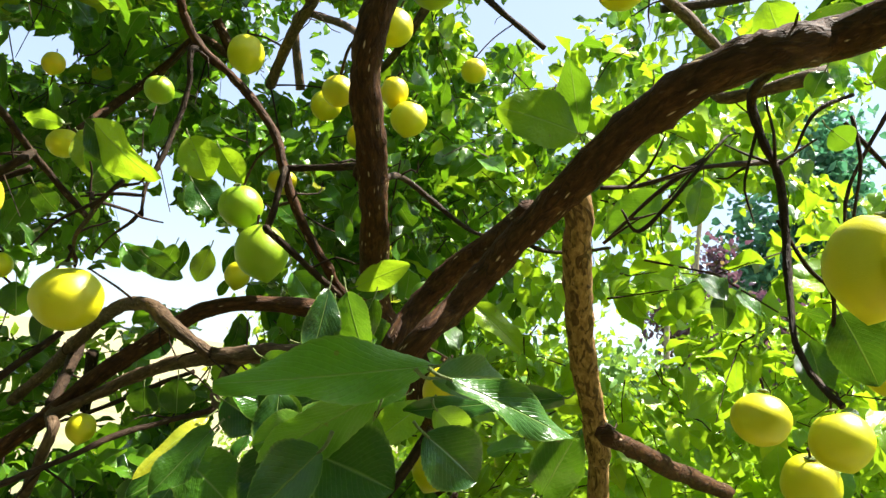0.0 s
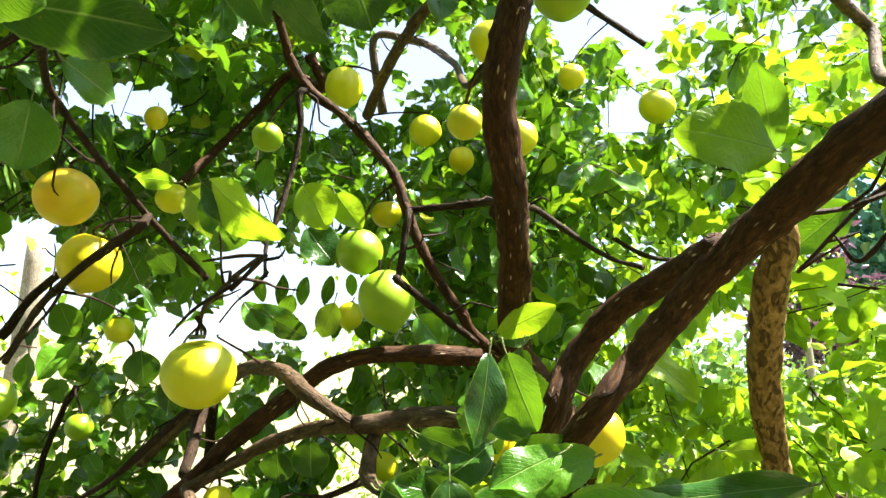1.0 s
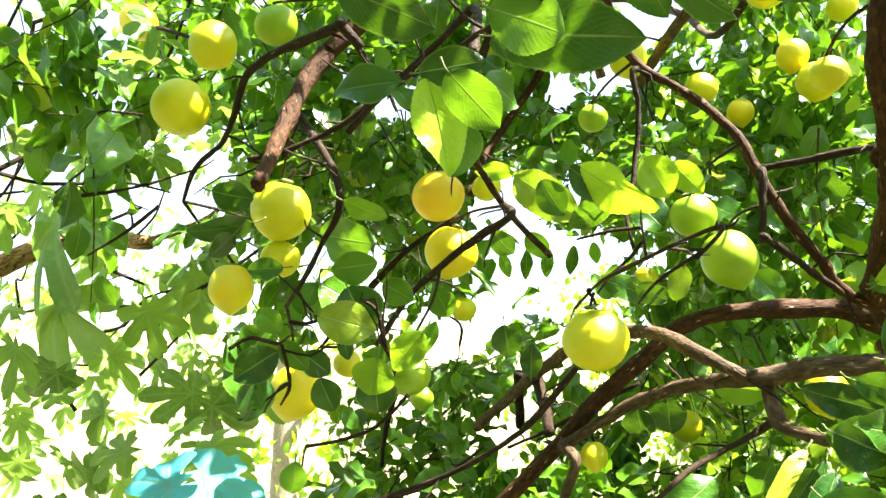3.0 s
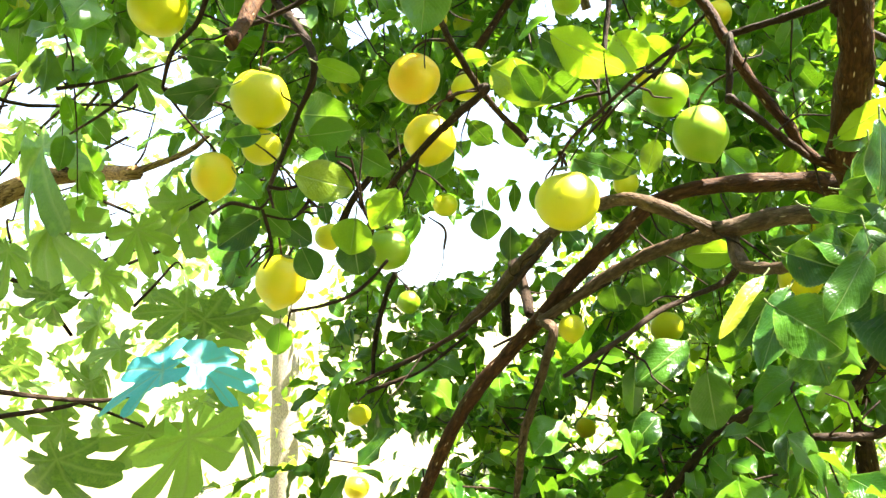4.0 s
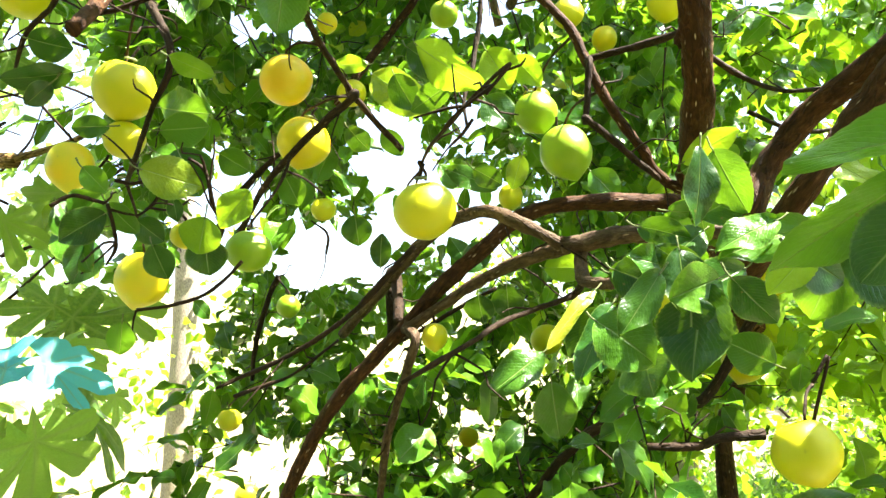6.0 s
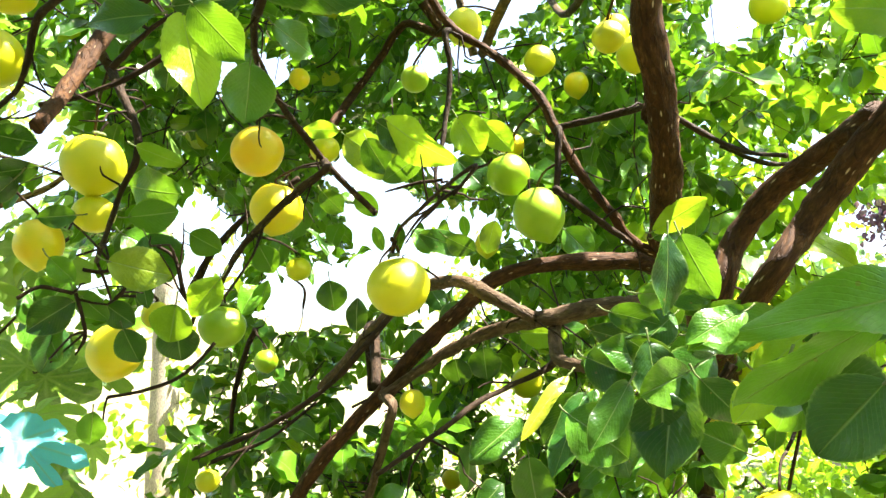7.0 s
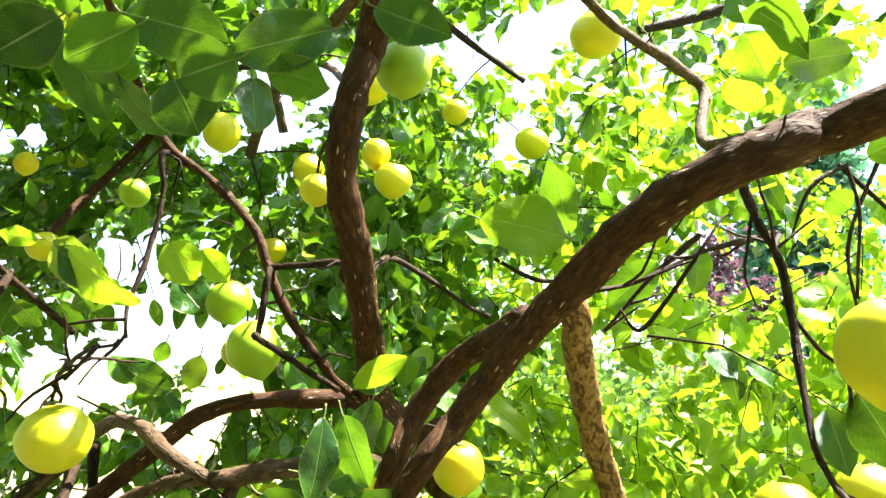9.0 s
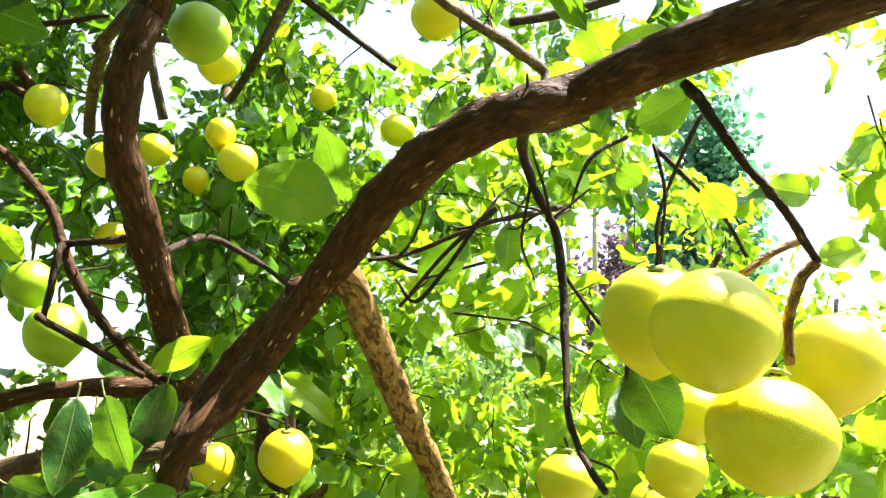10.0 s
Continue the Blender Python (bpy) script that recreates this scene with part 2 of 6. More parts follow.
def tube(points, sides=12, steps=6, rough=0.0, seed=0, cap=True):
    """Verts, faces and uvs of a tapered limb with uneven girth."""
    line = catmull(points, steps)
    rng = np.random.default_rng(seed)
    ways = np.gradient(line[:, :3], axis=0)
    ways /= np.linalg.norm(ways, axis=1)[:, None] + 1e-9
    ref = np.array((0.3, 0.8, 0.2)) if abs(ways[0] @ (0.3, 0.8, 0.2)) < 0.75 else np.array((1.0, 0.0, 0.1))
    verts, uvs, faces, run = [], [], [], 0.0
    lumps = rng.normal(0, 1, (len(line), sides))
    lumps = (lumps + np.roll(lumps, 1, 0) + np.roll(lumps, -1, 0) + np.roll(lumps, 1, 1) + np.roll(lumps, -1, 1)) / 2.6
    for i, (x, y, z, r) in enumerate(line):
        side = np.cross(ways[i], ref)
        side /= np.linalg.norm(side)
        up = np.cross(side, ways[i])
        ref = up
        if i:
            run += np.linalg.norm(line[i, :3] - line[i - 1, :3])
        for k in range(sides):
            a = 2 * math.pi * k / sides
            rr = r * (1 + rough * lumps[i, k])
            verts.append(np.array((x, y, z)) + rr * (math.cos(a) * side + math.sin(a) * up))
            uvs.append((abs(k / sides - 0.5) * 2 * math.pi * r, run))
    for i in range(len(line) - 1):
        for k in range(sides):
            j = (k + 1) % sides
            faces.append((i * sides + k, i * sides + j, (i + 1) * sides + j, (i + 1) * sides + k))
    if cap:
        faces.append(tuple(range(sides))[::-1])
        faces.append(tuple((len(line) - 1) * sides + k for k in range(sides)))
    return verts, faces, uvs


def limb(name, points, parent, material=None, rough=0.07, seed=1, sides=14, steps=6, label=""):
    v, f, u = tube(points, sides, steps, rough, seed)
    return part(name, mesh_of(name, v, f, material or BARK, True, u, "bark"), parent, label)


def leaf_shape(length, width, curl=0.25, fold=0.25, wave=0.0, seed=0, na=7, nc=4, teeth=0.0, turn=0.6):
    """An oval leaf blade from its base at the origin along +y, face up (+z), a little twisted: verts, faces, uvs."""
    rng = np.random.default_rng(seed)
    ph, twist, sweep = rng.uniform(0, 6), turn * rng.uniform(-1, 1), turn * rng.uniform(-0.1, 0.1)
    verts, uvs, faces = [], [], []
    for i in range(na + 1):
        s = i / na
        half = width / 2 * (math.sin(math.pi * min(1, s * 0.985 + 0.012) ** 0.94)) ** (0.66 + 0.06 * s)
        half *= 1 + teeth * (1 if i % 2 else -1)
        ca, sa = math.cos(twist * s), math.sin(twist * s)
        for k in range(nc + 1):
            c = 2 * k / nc - 1
            x = c * half
            h = fold * abs(x) - 0.35 * fold * x * x / (width / 2) + wave * length * 0.08 * math.sin(9 * s + ph + (1.7 if c > 0 else 0)) * c * c
            verts.append((x * ca - h * sa + sweep * length * math.sin(2.4 * s), length * s * (1 - 0.3 * curl * s), x * sa + h * ca - curl * length * s * s))
            uvs.append((0.5 + c * 0.5, s))
    for i in range(na):
        for k in range(nc):
            a = i * (nc + 1) + k
            faces.append((a, a + 1, a + nc + 2, a + nc + 1))
    return np.array(verts), faces, np.array(uvs)


def frame_of(way, up):
    """Columns x, y, z: y along way, z near up."""
    a, b_, c = (float(w) for w in way)
    n = math.sqrt(a * a + b_ * b_ + c * c)
    a, b_, c = a / n, b_ / n, c / n
    p, q, r = (float(w) for w in up)
    x, y, z = b_ * r - c * q, c * p - a * r, a * q - b_ * p
    n = math.sqrt(x * x + y * y + z * z)
    if n < 1e-4:
        x, y, z = b_ * 0.8 - c * 0.5, c * 0.3 - a * 0.8, a * 0.5 - b_ * 0.3
        n = math.sqrt(x * x + y * y + z * z)
    x, y, z = x / n, y / n, z / n
    return np.array(((x, a, y * c - z * b_), (y, b_, z * a - x * c), (z, c, x * b_ - y * a)))


def frames_of(ways, ups):
    """frame_of for many leaves at once: an array of 3 x 3 turns."""
    y = ways / np.linalg.norm(ways, axis=1)[:, None]
    x = np.cross(y, ups)
    x /= np.linalg.norm(x, axis=1)[:, None] + 1e-9
    return np.stack((x, y, np.cross(x, y)), axis=2)


class Heap:
    """Collects many small meshes into one."""

    def __init__(self):
        self.v, self.f, self.u, self.n = [], [], [], 0

    def add(self, verts, faces, uvs):
        self.v.append(np.asarray(verts, np.float32))
        self.f.append(np.asarray(faces, np.int32) + self.n)
        self.u.append(np.asarray(uvs, np.float32))
        self.n += len(verts)

    def mesh(self, name, material, layer="leaf"):
        sizes = {f.shape[1] for f in self.f}
        faces = np.concatenate(self.f) if len(sizes) == 1 else [row for f in self.f for row in f.tolist()]
        return mesh_of(name, np.concatenate(self.v), faces, material, True, np.concatenate(self.u), layer)


def shape_set(seed, na, nc):
    return [leaf_shape(1, w, c, f, wv, seed + s, na, nc) for s, (w, c, f, wv) in enumerate([(0.60, 0.2, 0.45, 0.8), (0.68, 0.38, 0.32, 1.2), (0.52, 0.1, 0.6, 0.7), (0.70, 0.28, 0.25, 1.5), (0.60, 0.5, 0.4, 1.0), (0.56, -0.12, 0.5, 1.2)])]


class LeafHeap(Heap):
    """Leaves joined into one mesh."""

    def __init__(self, shapes):
        self.v, self.f, self.u, self.n = [], [], [], 0
        self.shapes = shapes

    def leaves(self, picks, ats, turns, sizes):
        for i, (v, f, u) in enumerate(self.shapes):
            own = picks % len(self.shapes) == i
            count = int(own.sum())
            if not count:
                continue
            verts = np.einsum("nij,vj->nvi", turns[own], v) * sizes[own][:, None, None] + ats[own][:, None, :]
            step = (np.arange(count) * len(v))[:, None, None]
            self.add(verts.reshape(-1, 3), (np.asarray(f)[None] + step).reshape(-1, len(f[0])), np.tile(u, (count, 1)))


class LeafSet:
    """Leaves as objects of their own under a tree."""

    def __init__(self, parent, meshes, shift):
        self.parent, self.meshes, self.shift = parent, meshes, shift

    def leaves(self, picks, ats, turns, sizes):
        for pick, at, turn, size in zip(picks, ats, turns, sizes):
            ob = part("leaf", self.meshes[pick % len(self.meshes)], self.parent)
            m = Matrix([list(row) for row in turn]).to_4x4()
            ob.matrix_basis = Matrix.Translation(at - self.shift) @ m @ Matrix.Scale(size, 4)


def thin_twigs(heap, lines, radius):
    """Three-sided tapered twigs along lines (count, points, 3)."""
    count, points = lines.shape[:2]
    way = lines[:, -1] - lines[:, 0]
    side = np.cross(way, (0.31, 0.22, 0.92))
    side /= np.linalg.norm(side, axis=1)[:, None] + 1e-9
    up = np.cross(side, way)
    up /= np.linalg.norm(up, axis=1)[:, None] + 1e-9
    taper = radius * np.linspace(1.15, 0.45, points)
    ring = np.stack([math.cos(a) * side + math.sin(a) * up for a in (0.0, 2.094, 4.189)], axis=1)
    verts = lines[:, :, None, :] + ring[:, None, :, :] * taper[None, :, None, None]
    faces = [(i * 3 + k, i * 3 + (k + 1) % 3, i * 3 + 3 + (k + 1) % 3, i * 3 + 3 + k) for i in range(points - 1) for k in range(3)]
    steps = (np.arange(count) * points * 3)[:, None, None]
    uv = [(0.002 * k, 0.05 * i) for i in range(points) for k in range(3)]
    heap.add(verts.reshape(-1, 3), (np.array(faces)[None] + steps).reshape(-1, 4), np.tile(uv, (count, 1)))


def sprays(heap, twigs, rng, bases, leaves, length, size, droop=0.35, keep=None, radius=0.0016):
    """Short twigs from the bases with leaves set round them."""
    n = len(bases)
    way = rng.normal(0, 1, (n, 3)) * (0.7, 0.5, 0.6) - (0, 0, 0.1)
    way /= np.linalg.norm(way, axis=1)[:, None]
    run = (length * rng.uniform(0.6, 1.3, n))[:, None]
    bend = rng.normal(0, 1, (n, 3)) * (0.35, 0.35, 0.25) - (0, 0, droop)
    s = 0.12 + 0.88 * (np.arange(leaves)[None] + rng.uniform(0, 0.8, (n, leaves))) / leaves
    s3 = s[:, :, None]
    at = bases[:, None] + (way * run)[:, None] * s3 + (bend * run)[:, None] * s3**2
    side = np.cross(np.repeat(way[:, None], leaves, 1), rng.normal(0, 1, (n, leaves, 3)))
    side /= np.linalg.norm(side, axis=2)[:, :, None]
    out = side * rng.uniform(0.6, 1.1, (n, leaves, 1)) + (way[:, None] + bend[:, None] * s3) * rng.uniform(0.2, 0.8, (n, leaves, 1))
    out[:, :, 2] += rng.uniform(-0.75, 0.15, (n, leaves))
    out /= np.linalg.norm(out, axis=2)[:, :, None]
    up = rng.normal(0, 0.6, (n, leaves, 3))
    up[:, :, 1] -= 0.25
    up[:, :, 2] = 1.0
    at, out, up = at.reshape(-1, 3), out.reshape(-1, 3), up.reshape(-1, 3)
    big = size * rng.uniform(0.55, 1.2, n * leaves)
    turns = frames_of(out, up)
    picks = rng.integers(6, size=n * leaves)
    fine = np.ones(n * leaves, bool)
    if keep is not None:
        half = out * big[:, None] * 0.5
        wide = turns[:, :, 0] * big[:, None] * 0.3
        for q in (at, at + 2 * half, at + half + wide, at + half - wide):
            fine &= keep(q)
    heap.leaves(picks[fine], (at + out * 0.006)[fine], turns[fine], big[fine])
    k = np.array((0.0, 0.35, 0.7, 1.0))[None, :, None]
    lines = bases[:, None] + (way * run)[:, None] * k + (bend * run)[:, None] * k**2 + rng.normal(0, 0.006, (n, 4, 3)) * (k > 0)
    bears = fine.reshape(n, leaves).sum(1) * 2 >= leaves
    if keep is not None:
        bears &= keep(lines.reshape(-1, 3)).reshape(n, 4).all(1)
    if bears.any():
        thin_twigs(twigs, lines[bears], radius)


# ---- ground ----
def build_ground():
    n, half = 60, 1500.0
    g = np.sign(np.linspace(-1, 1, n)) * np.abs(np.linspace(-1, 1, n)) ** 2.6 * half
    verts, faces = [], []
    for y in g:
        for x in g:
            verts.append((x, y, 0.05 * noise.noise(Vector((x * 0.35, y * 0.35, 0))) + max(0.0, math.hypot(x, y) - 45) * 0.045))
    for j in range(n - 1):
        for i in range(n - 1):
            faces.append((j * n + i, j * n + i + 1, (j + 1) * n + i + 1, (j + 1) * n + i))
    return tagged(new("ground", mesh_of("ground", verts, faces, GROUND)), "dry pale grass and bare sunlit earth", "ground", kind="structure")


ground = build_ground()

# ---- the lemon tree: trunk and limbs ----
tree = tagged(new("lemon_tree"), "old lemon tree with bare brown limbs and dense glossy leaves", "tree")
tree.location = (0.1, 0.85, 0.0)


def local(points):
    return [(x - 0.1, y - 0.85, z, *r) for x, y, z, *r in points]


BOUGHS = []
BOUGHS.append(("trunk", [(0.1333, 0.395, 2.2232, 0.0124), (0.0571, 0.5518, 2.0624, 0.0157), (0.0463, 0.5531, 2.0215, 0.0155), (0.0361, 0.559, 1.9846, 0.0155), (0.0295, 0.569, 1.9489, 0.0155), (0.027, 0.5888, 1.9138, 0.0156), (0.0321, 0.6137, 1.8807, 0.0157), (0.0358, 0.6469, 1.8462, 0.0159), (0.0363, 0.6866, 1.8086, 0.0161), (0.0338, 0.7444, 1.7697, 0.0176), (0.0303, 0.8195, 1.7237, 0.0192), (0.0546, 0.8336, 1.6791, 0.0224)], BARK))
BOUGHS.append(("limb", [(0.6211, 0.3227, 1.9495, 0.0173), (0.5109, 0.3338, 1.918, 0.0173), (0.4075, 0.4072, 1.9014, 0.0169), (0.3656, 0.3995, 1.884, 0.0158), (0.3304, 0.4028, 1.8718, 0.0157), (0.3008, 0.4189, 1.8563, 0.0157), (0.2751, 0.4431, 1.8403, 0.0158), (0.251, 0.4732, 1.8194, 0.016), (0.2265, 0.5088, 1.7964, 0.0154), (0.1984, 0.5402, 1.7689, 0.0137), (0.1704, 0.562, 1.7349, 0.013), (0.1421, 0.566, 1.696, 0.012), (0.1148, 0.5463, 1.6593, 0.011), (0.0716, 0.6247, 1.5995, 0.0134)], BARK))
BOUGHS.append(("limb", [(0.2004, 0.5353, 1.7842, 0.011), (0.1842, 0.5872, 1.779, 0.0113), (0.163, 0.6289, 1.7682, 0.0125), (0.1372, 0.6555, 1.7521, 0.0127), (0.1131, 0.6689, 1.7264, 0.0128), (0.0925, 0.6651, 1.694, 0.0127), (0.0797, 0.6457, 1.657, 0.0116), (0.0682, 0.6838, 1.6207, 0.0138)], BARK))
BOUGHS.append(("limb", [(0.2239, 0.5087, 1.8011, 0.0154), (0.2414, 0.5241, 1.7885, 0.0127), (0.2508, 0.5871, 1.7668, 0.0131), (0.2625, 0.6539, 1.7398, 0.0145), (0.2757, 0.7227, 1.7059, 0.0149), (0.2944, 0.7889, 1.6674, 0.0152), (0.3168, 0.8546, 1.6234, 0.0156), (0.3351, 0.9102, 1.5731, 0.0159), (0.3466, 0.9547, 1.5191, 0.015), (0.3731, 1.0547, 1.1764, 0.0193), (0.3631, 1.1347, 0.6, 0.0258), (0.3431, 1.1847, -0.05, 0.0365)], PALE_LIT_BARK))
BOUGHS.append(("limb", [(0.2789, 0.5477, 1.6025, 0.008), (0.3168, 0.607, 1.5915, 0.0082), (0.361, 0.6762, 1.5771, 0.0094), (0.4171, 0.7615, 1.5627, 0.0098), (0.4862, 0.8672, 1.5443, 0.0102)], BARK))
BOUGHS.append(("limb", [(0.0465, 0.8793, 1.6929, 0.0152), (-0.0073, 0.9091, 1.7159, 0.0134), (-0.0692, 0.8795, 1.7163, 0.0122), (-0.1316, 0.8506, 1.7123, 0.011), (-0.1917, 0.827, 1.6932, 0.011), (-0.2426, 0.8152, 1.6492, 0.011), (-0.293, 0.8048, 1.603, 0.011), (-0.3375, 0.7922, 1.5521, 0.0099), (-0.3853, 0.782, 1.5013, 0.0099), (-0.4358, 0.7788, 1.448, 0.01), (-0.4832, 0.7926, 1.3836, 0.0091), (-0.5266, 0.8114, 1.31, 0.0094), (-0.5686, 0.8382, 1.2282, 0.0085), (-0.7557, 0.9653, 0.8646, 0.0083)], BARK))
BOUGHS.append(("branch", [(-0.098, 0.6664, 1.6331, 0.008), (-0.1424, 0.7106, 1.6291, 0.0082), (-0.1909, 0.7475, 1.6192, 0.0074), (-0.2406, 0.7751, 1.601, 0.0075), (-0.2886, 0.7883, 1.5752, 0.0076), (-0.3306, 0.779, 1.5466, 0.0076), (-0.3375, 0.7922, 1.5521, 0.0077)], TAN_BARK))
BOUGHS.append(("cut_limb", [(0.0809, 0.7309, 1.6473, 0.0121), (0.046, 0.7152, 1.6492, 0.0101), (0.0151, 0.7042, 1.6472, 0.01), (-0.0154, 0.6911, 1.6461, 0.01), (-0.0461, 0.6804, 1.644, 0.01), (-0.0769, 0.6714, 1.6371, 0.01), (-0.1075, 0.6604, 1.6329, 0.009)], TAN_BARK))
BOUGHS.append(("branch", [(-0.1075, 0.6604, 1.6329, 0.007), (-0.1515, 0.6573, 1.6584, 0.0081), (-0.2047, 0.701, 1.6822, 0.0083), (-0.2712, 0.7756, 1.6847, 0.0087), (-0.3432, 0.8564, 1.668, 0.0091), (-0.419, 0.9403, 1.634, 0.0095), (-0.5, 1.0171, 1.5891, 0.0099), (-0.5814, 1.0769, 1.5355, 0.0089)], TAN_BARK))
BOUGHS.append(("branch", [(0.0287, 0.8116, 1.7102, 0.0085), (-0.0057, 0.8068, 1.7278, 0.0064), (-0.0287, 0.7697, 1.7582, 0.0063), (-0.0507, 0.7483, 1.7907, 0.0063), (-0.0716, 0.7371, 1.8263, 0.0063), (-0.089, 0.7325, 1.8662, 0.0063), (-0.1073, 0.733, 1.9084, 0.0064), (-0.1369, 0.7275, 1.944, 0.0053), (-0.171, 0.7218, 1.9746, 0.0054), (-0.2058, 0.7071, 1.999, 0.0054), (-0.2261, 0.6871, 2.0313, 0.0053), (-0.2307, 0.6576, 2.0619, 0.0053), (-0.2723, 0.457, 2.2892, 0.004)], BARK))
BOUGHS.append(("twig", [(-0.0868, 0.733, 1.8608, 0.0042), (-0.0812, 0.7142, 1.8567, 0.0042), (-0.0825, 0.7114, 1.8319, 0.0042), (-0.0841, 0.7108, 1.8065, 0.0041), (-0.0864, 0.7081, 1.7811, 0.0031)], TWIG))
BOUGHS.append(("twig", [(-0.0864, 0.7081, 1.7811, 0.0041), (-0.0827, 0.6954, 1.7796, 0.0041), (-0.0594, 0.7257, 1.7622, 0.0041), (-0.036, 0.7593, 1.7447, 0.0042), (-0.011, 0.7934, 1.7268, 0.0042)], TWIG))
BOUGHS.append(("twig", [(-0.0868, 0.733, 1.8608, 0.0042), (-0.0844, 0.7306, 1.8635, 0.0042), (-0.0406, 0.7135, 1.8634, 0.0042), (0.001, 0.6976, 1.8636, 0.0041), (0.0362, 0.6412, 1.8505, 0.004)], TWIG))
BOUGHS.append(("twig", [(0.0361, 0.6575, 1.8355, 0.004), (0.0409, 0.8094, 1.8926, 0.0043), (0.0734, 0.8658, 1.8856, 0.0044), (0.1074, 0.8791, 1.8648, 0.0033), (0.14, 0.8477, 1.8389, 0.0032), (0.1693, 0.7831, 1.8162, 0.0031)], TWIG))
BOUGHS.append(("branch", [(-0.3879, 1.1207, 2.2642, 0.01), (-0.3661, 1.155, 2.2121, 0.008), (-0.4566, 1.2019, 2.267, 0.0083), (-0.5192, 1.2199, 2.2103, 0.0083), (-0.5611, 1.1884, 2.1331, 0.0082), (-0.5755, 1.1119, 2.0427, 0.0079), (-0.5651, 1.0095, 1.9483, 0.0076)], BARK))
BOUGHS.append(("branch", [(-0.1379, 0.2639, 2.1196, 0.005), (-0.2695, 0.382, 1.9119, 0.0037), (-0.3109, 0.4307, 1.9094, 0.0038), (-0.3457, 0.4836, 1.9008, 0.0039), (-0.3657, 0.5426, 1.8921, 0.004), (-0.3791, 0.6011, 1.88, 0.0041), (-0.3837, 0.6576, 1.864, 0.0042), (-0.382, 0.7103, 1.8429, 0.0043), (-0.3696, 0.7558, 1.8184, 0.0044), (-0.3491, 0.791, 1.7905, 0.0044)], TWIG))
BOUGHS.append(("twig", [(-0.3821, 0.7017, 1.845, 0.0054), (-0.349, 0.6418, 1.8186, 0.0052), (-0.4021, 0.6695, 1.8015, 0.0053), (-0.459, 0.7004, 1.7806, 0.0054), (-0.5183, 0.7336, 1.7534, 0.0044), (-0.5766, 0.7733, 1.7185, 0.0045), (-0.6376, 0.8217, 1.6777, 0.0046)], TWIG))
BOUGHS.append(("branch", [(-0.3292, 0.6895, 2.3008, 0.0122), (-0.5095, 0.5418, 2.0392, 0.0116), (-0.5334, 0.5212, 2.0024, 0.0115), (-0.5388, 0.4897, 1.9545, 0.0102), (-0.5284, 0.4518, 1.9023, 0.009), (-0.5125, 0.4109, 1.8518, 0.0077), (-0.4908, 0.3676, 1.8062, 0.0066)], BARK))
BOUGHS.append(("branch", [(-0.5331, 0.4718, 1.9314, 0.0051), (-0.5768, 0.5377, 1.9388, 0.0052), (-0.5158, 0.4944, 1.8812, 0.005), (-0.4782, 0.4735, 1.837, 0.0039), (-0.4728, 0.4695, 1.8018, 0.0039), (-0.497, 0.4773, 1.7713, 0.0029), (-0.5402, 0.5083, 1.7434, 0.003), (-0.6125, 0.5682, 1.7152, 0.0031)], TWIG))
BOUGHS.append(("branch", [(0.3711, 0.3991, 1.8864, 0.0044), (0.3796, 0.508, 1.8988, 0.0046), (0.3909, 0.5157, 1.8646, 0.0037), (0.4062, 0.5172, 1.8315, 0.0037), (0.409, 0.5118, 1.7938, 0.0036), (0.4076, 0.502, 1.7558, 0.0036), (0.4039, 0.4863, 1.7192, 0.0026), (0.4003, 0.4688, 1.6863, 0.0026), (0.4044, 0.4471, 1.6596, 0.0025), (0.4117, 0.4221, 1.64, 0.0025)], TWIG))
BOUGHS.append(("twig", [(0.4013, 0.5167, 1.8402, 0.0028), (0.4343, 0.5871, 1.8715, 0.0029), (0.3929, 0.5654, 1.8582, 0.0028), (0.3542, 0.5477, 1.845, 0.0019), (0.3205, 0.5343, 1.828, 0.0018), (0.2884, 0.5199, 1.8119, 0.0018), (0.2565, 0.5075, 1.8031, 0.0018)], TWIG))
BOUGHS.append(("branch", [(0.0447, 0.628, 2.4178, 0.0074), (0.295, 0.7676, 2.2239, 0.0067), (0.3531, 0.8349, 2.2167, 0.0069), (0.4241, 0.9097, 2.2161, 0.0083), (0.5017, 0.9926, 2.2046, 0.0085), (0.4548, 0.8347, 2.0524, 0.0079), (0.5658, 0.7708, 2.0672, 0.0112)], TAN_BARK))
BOUGHS.append(("trunk_base", [(0.0795, 1.1262, 1.6839, 0.031), (0.095, 1.1272, 1.5913, 0.0276), (0.1598, 1.5582, 1.5178, 0.0181), (0.1183, 1.5434, 1.4533, 0.0166), (0.0928, 1.5389, 1.3833, 0.0166), (0.0753, 1.5328, 1.309, 0.0166), (0.0863, 1.3588, 0.9, 0.0304), (0.0663, 1.4088, 0.4, 0.0484), (0.0663, 1.4088, -0.05, 0.0829)], BARK))
BOUGHS.append(("lower_branch", [(0.1093, 0.996, 1.5718, 0.0079), (0.0356, 1.0078, 1.4476, 0.008), (-0.0182, 0.9876, 1.4385, 0.008), (-0.072, 0.9701, 1.4233, 0.008), (-0.1216, 0.9589, 1.3984, 0.008), (-0.1642, 0.9582, 1.3572, 0.007), (-0.2035, 0.9639, 1.3084, 0.0071), (-0.2409, 0.9738, 1.2548, 0.0072), (-0.4586, 1.0609, 0.9516, 0.0067)], TWIG))
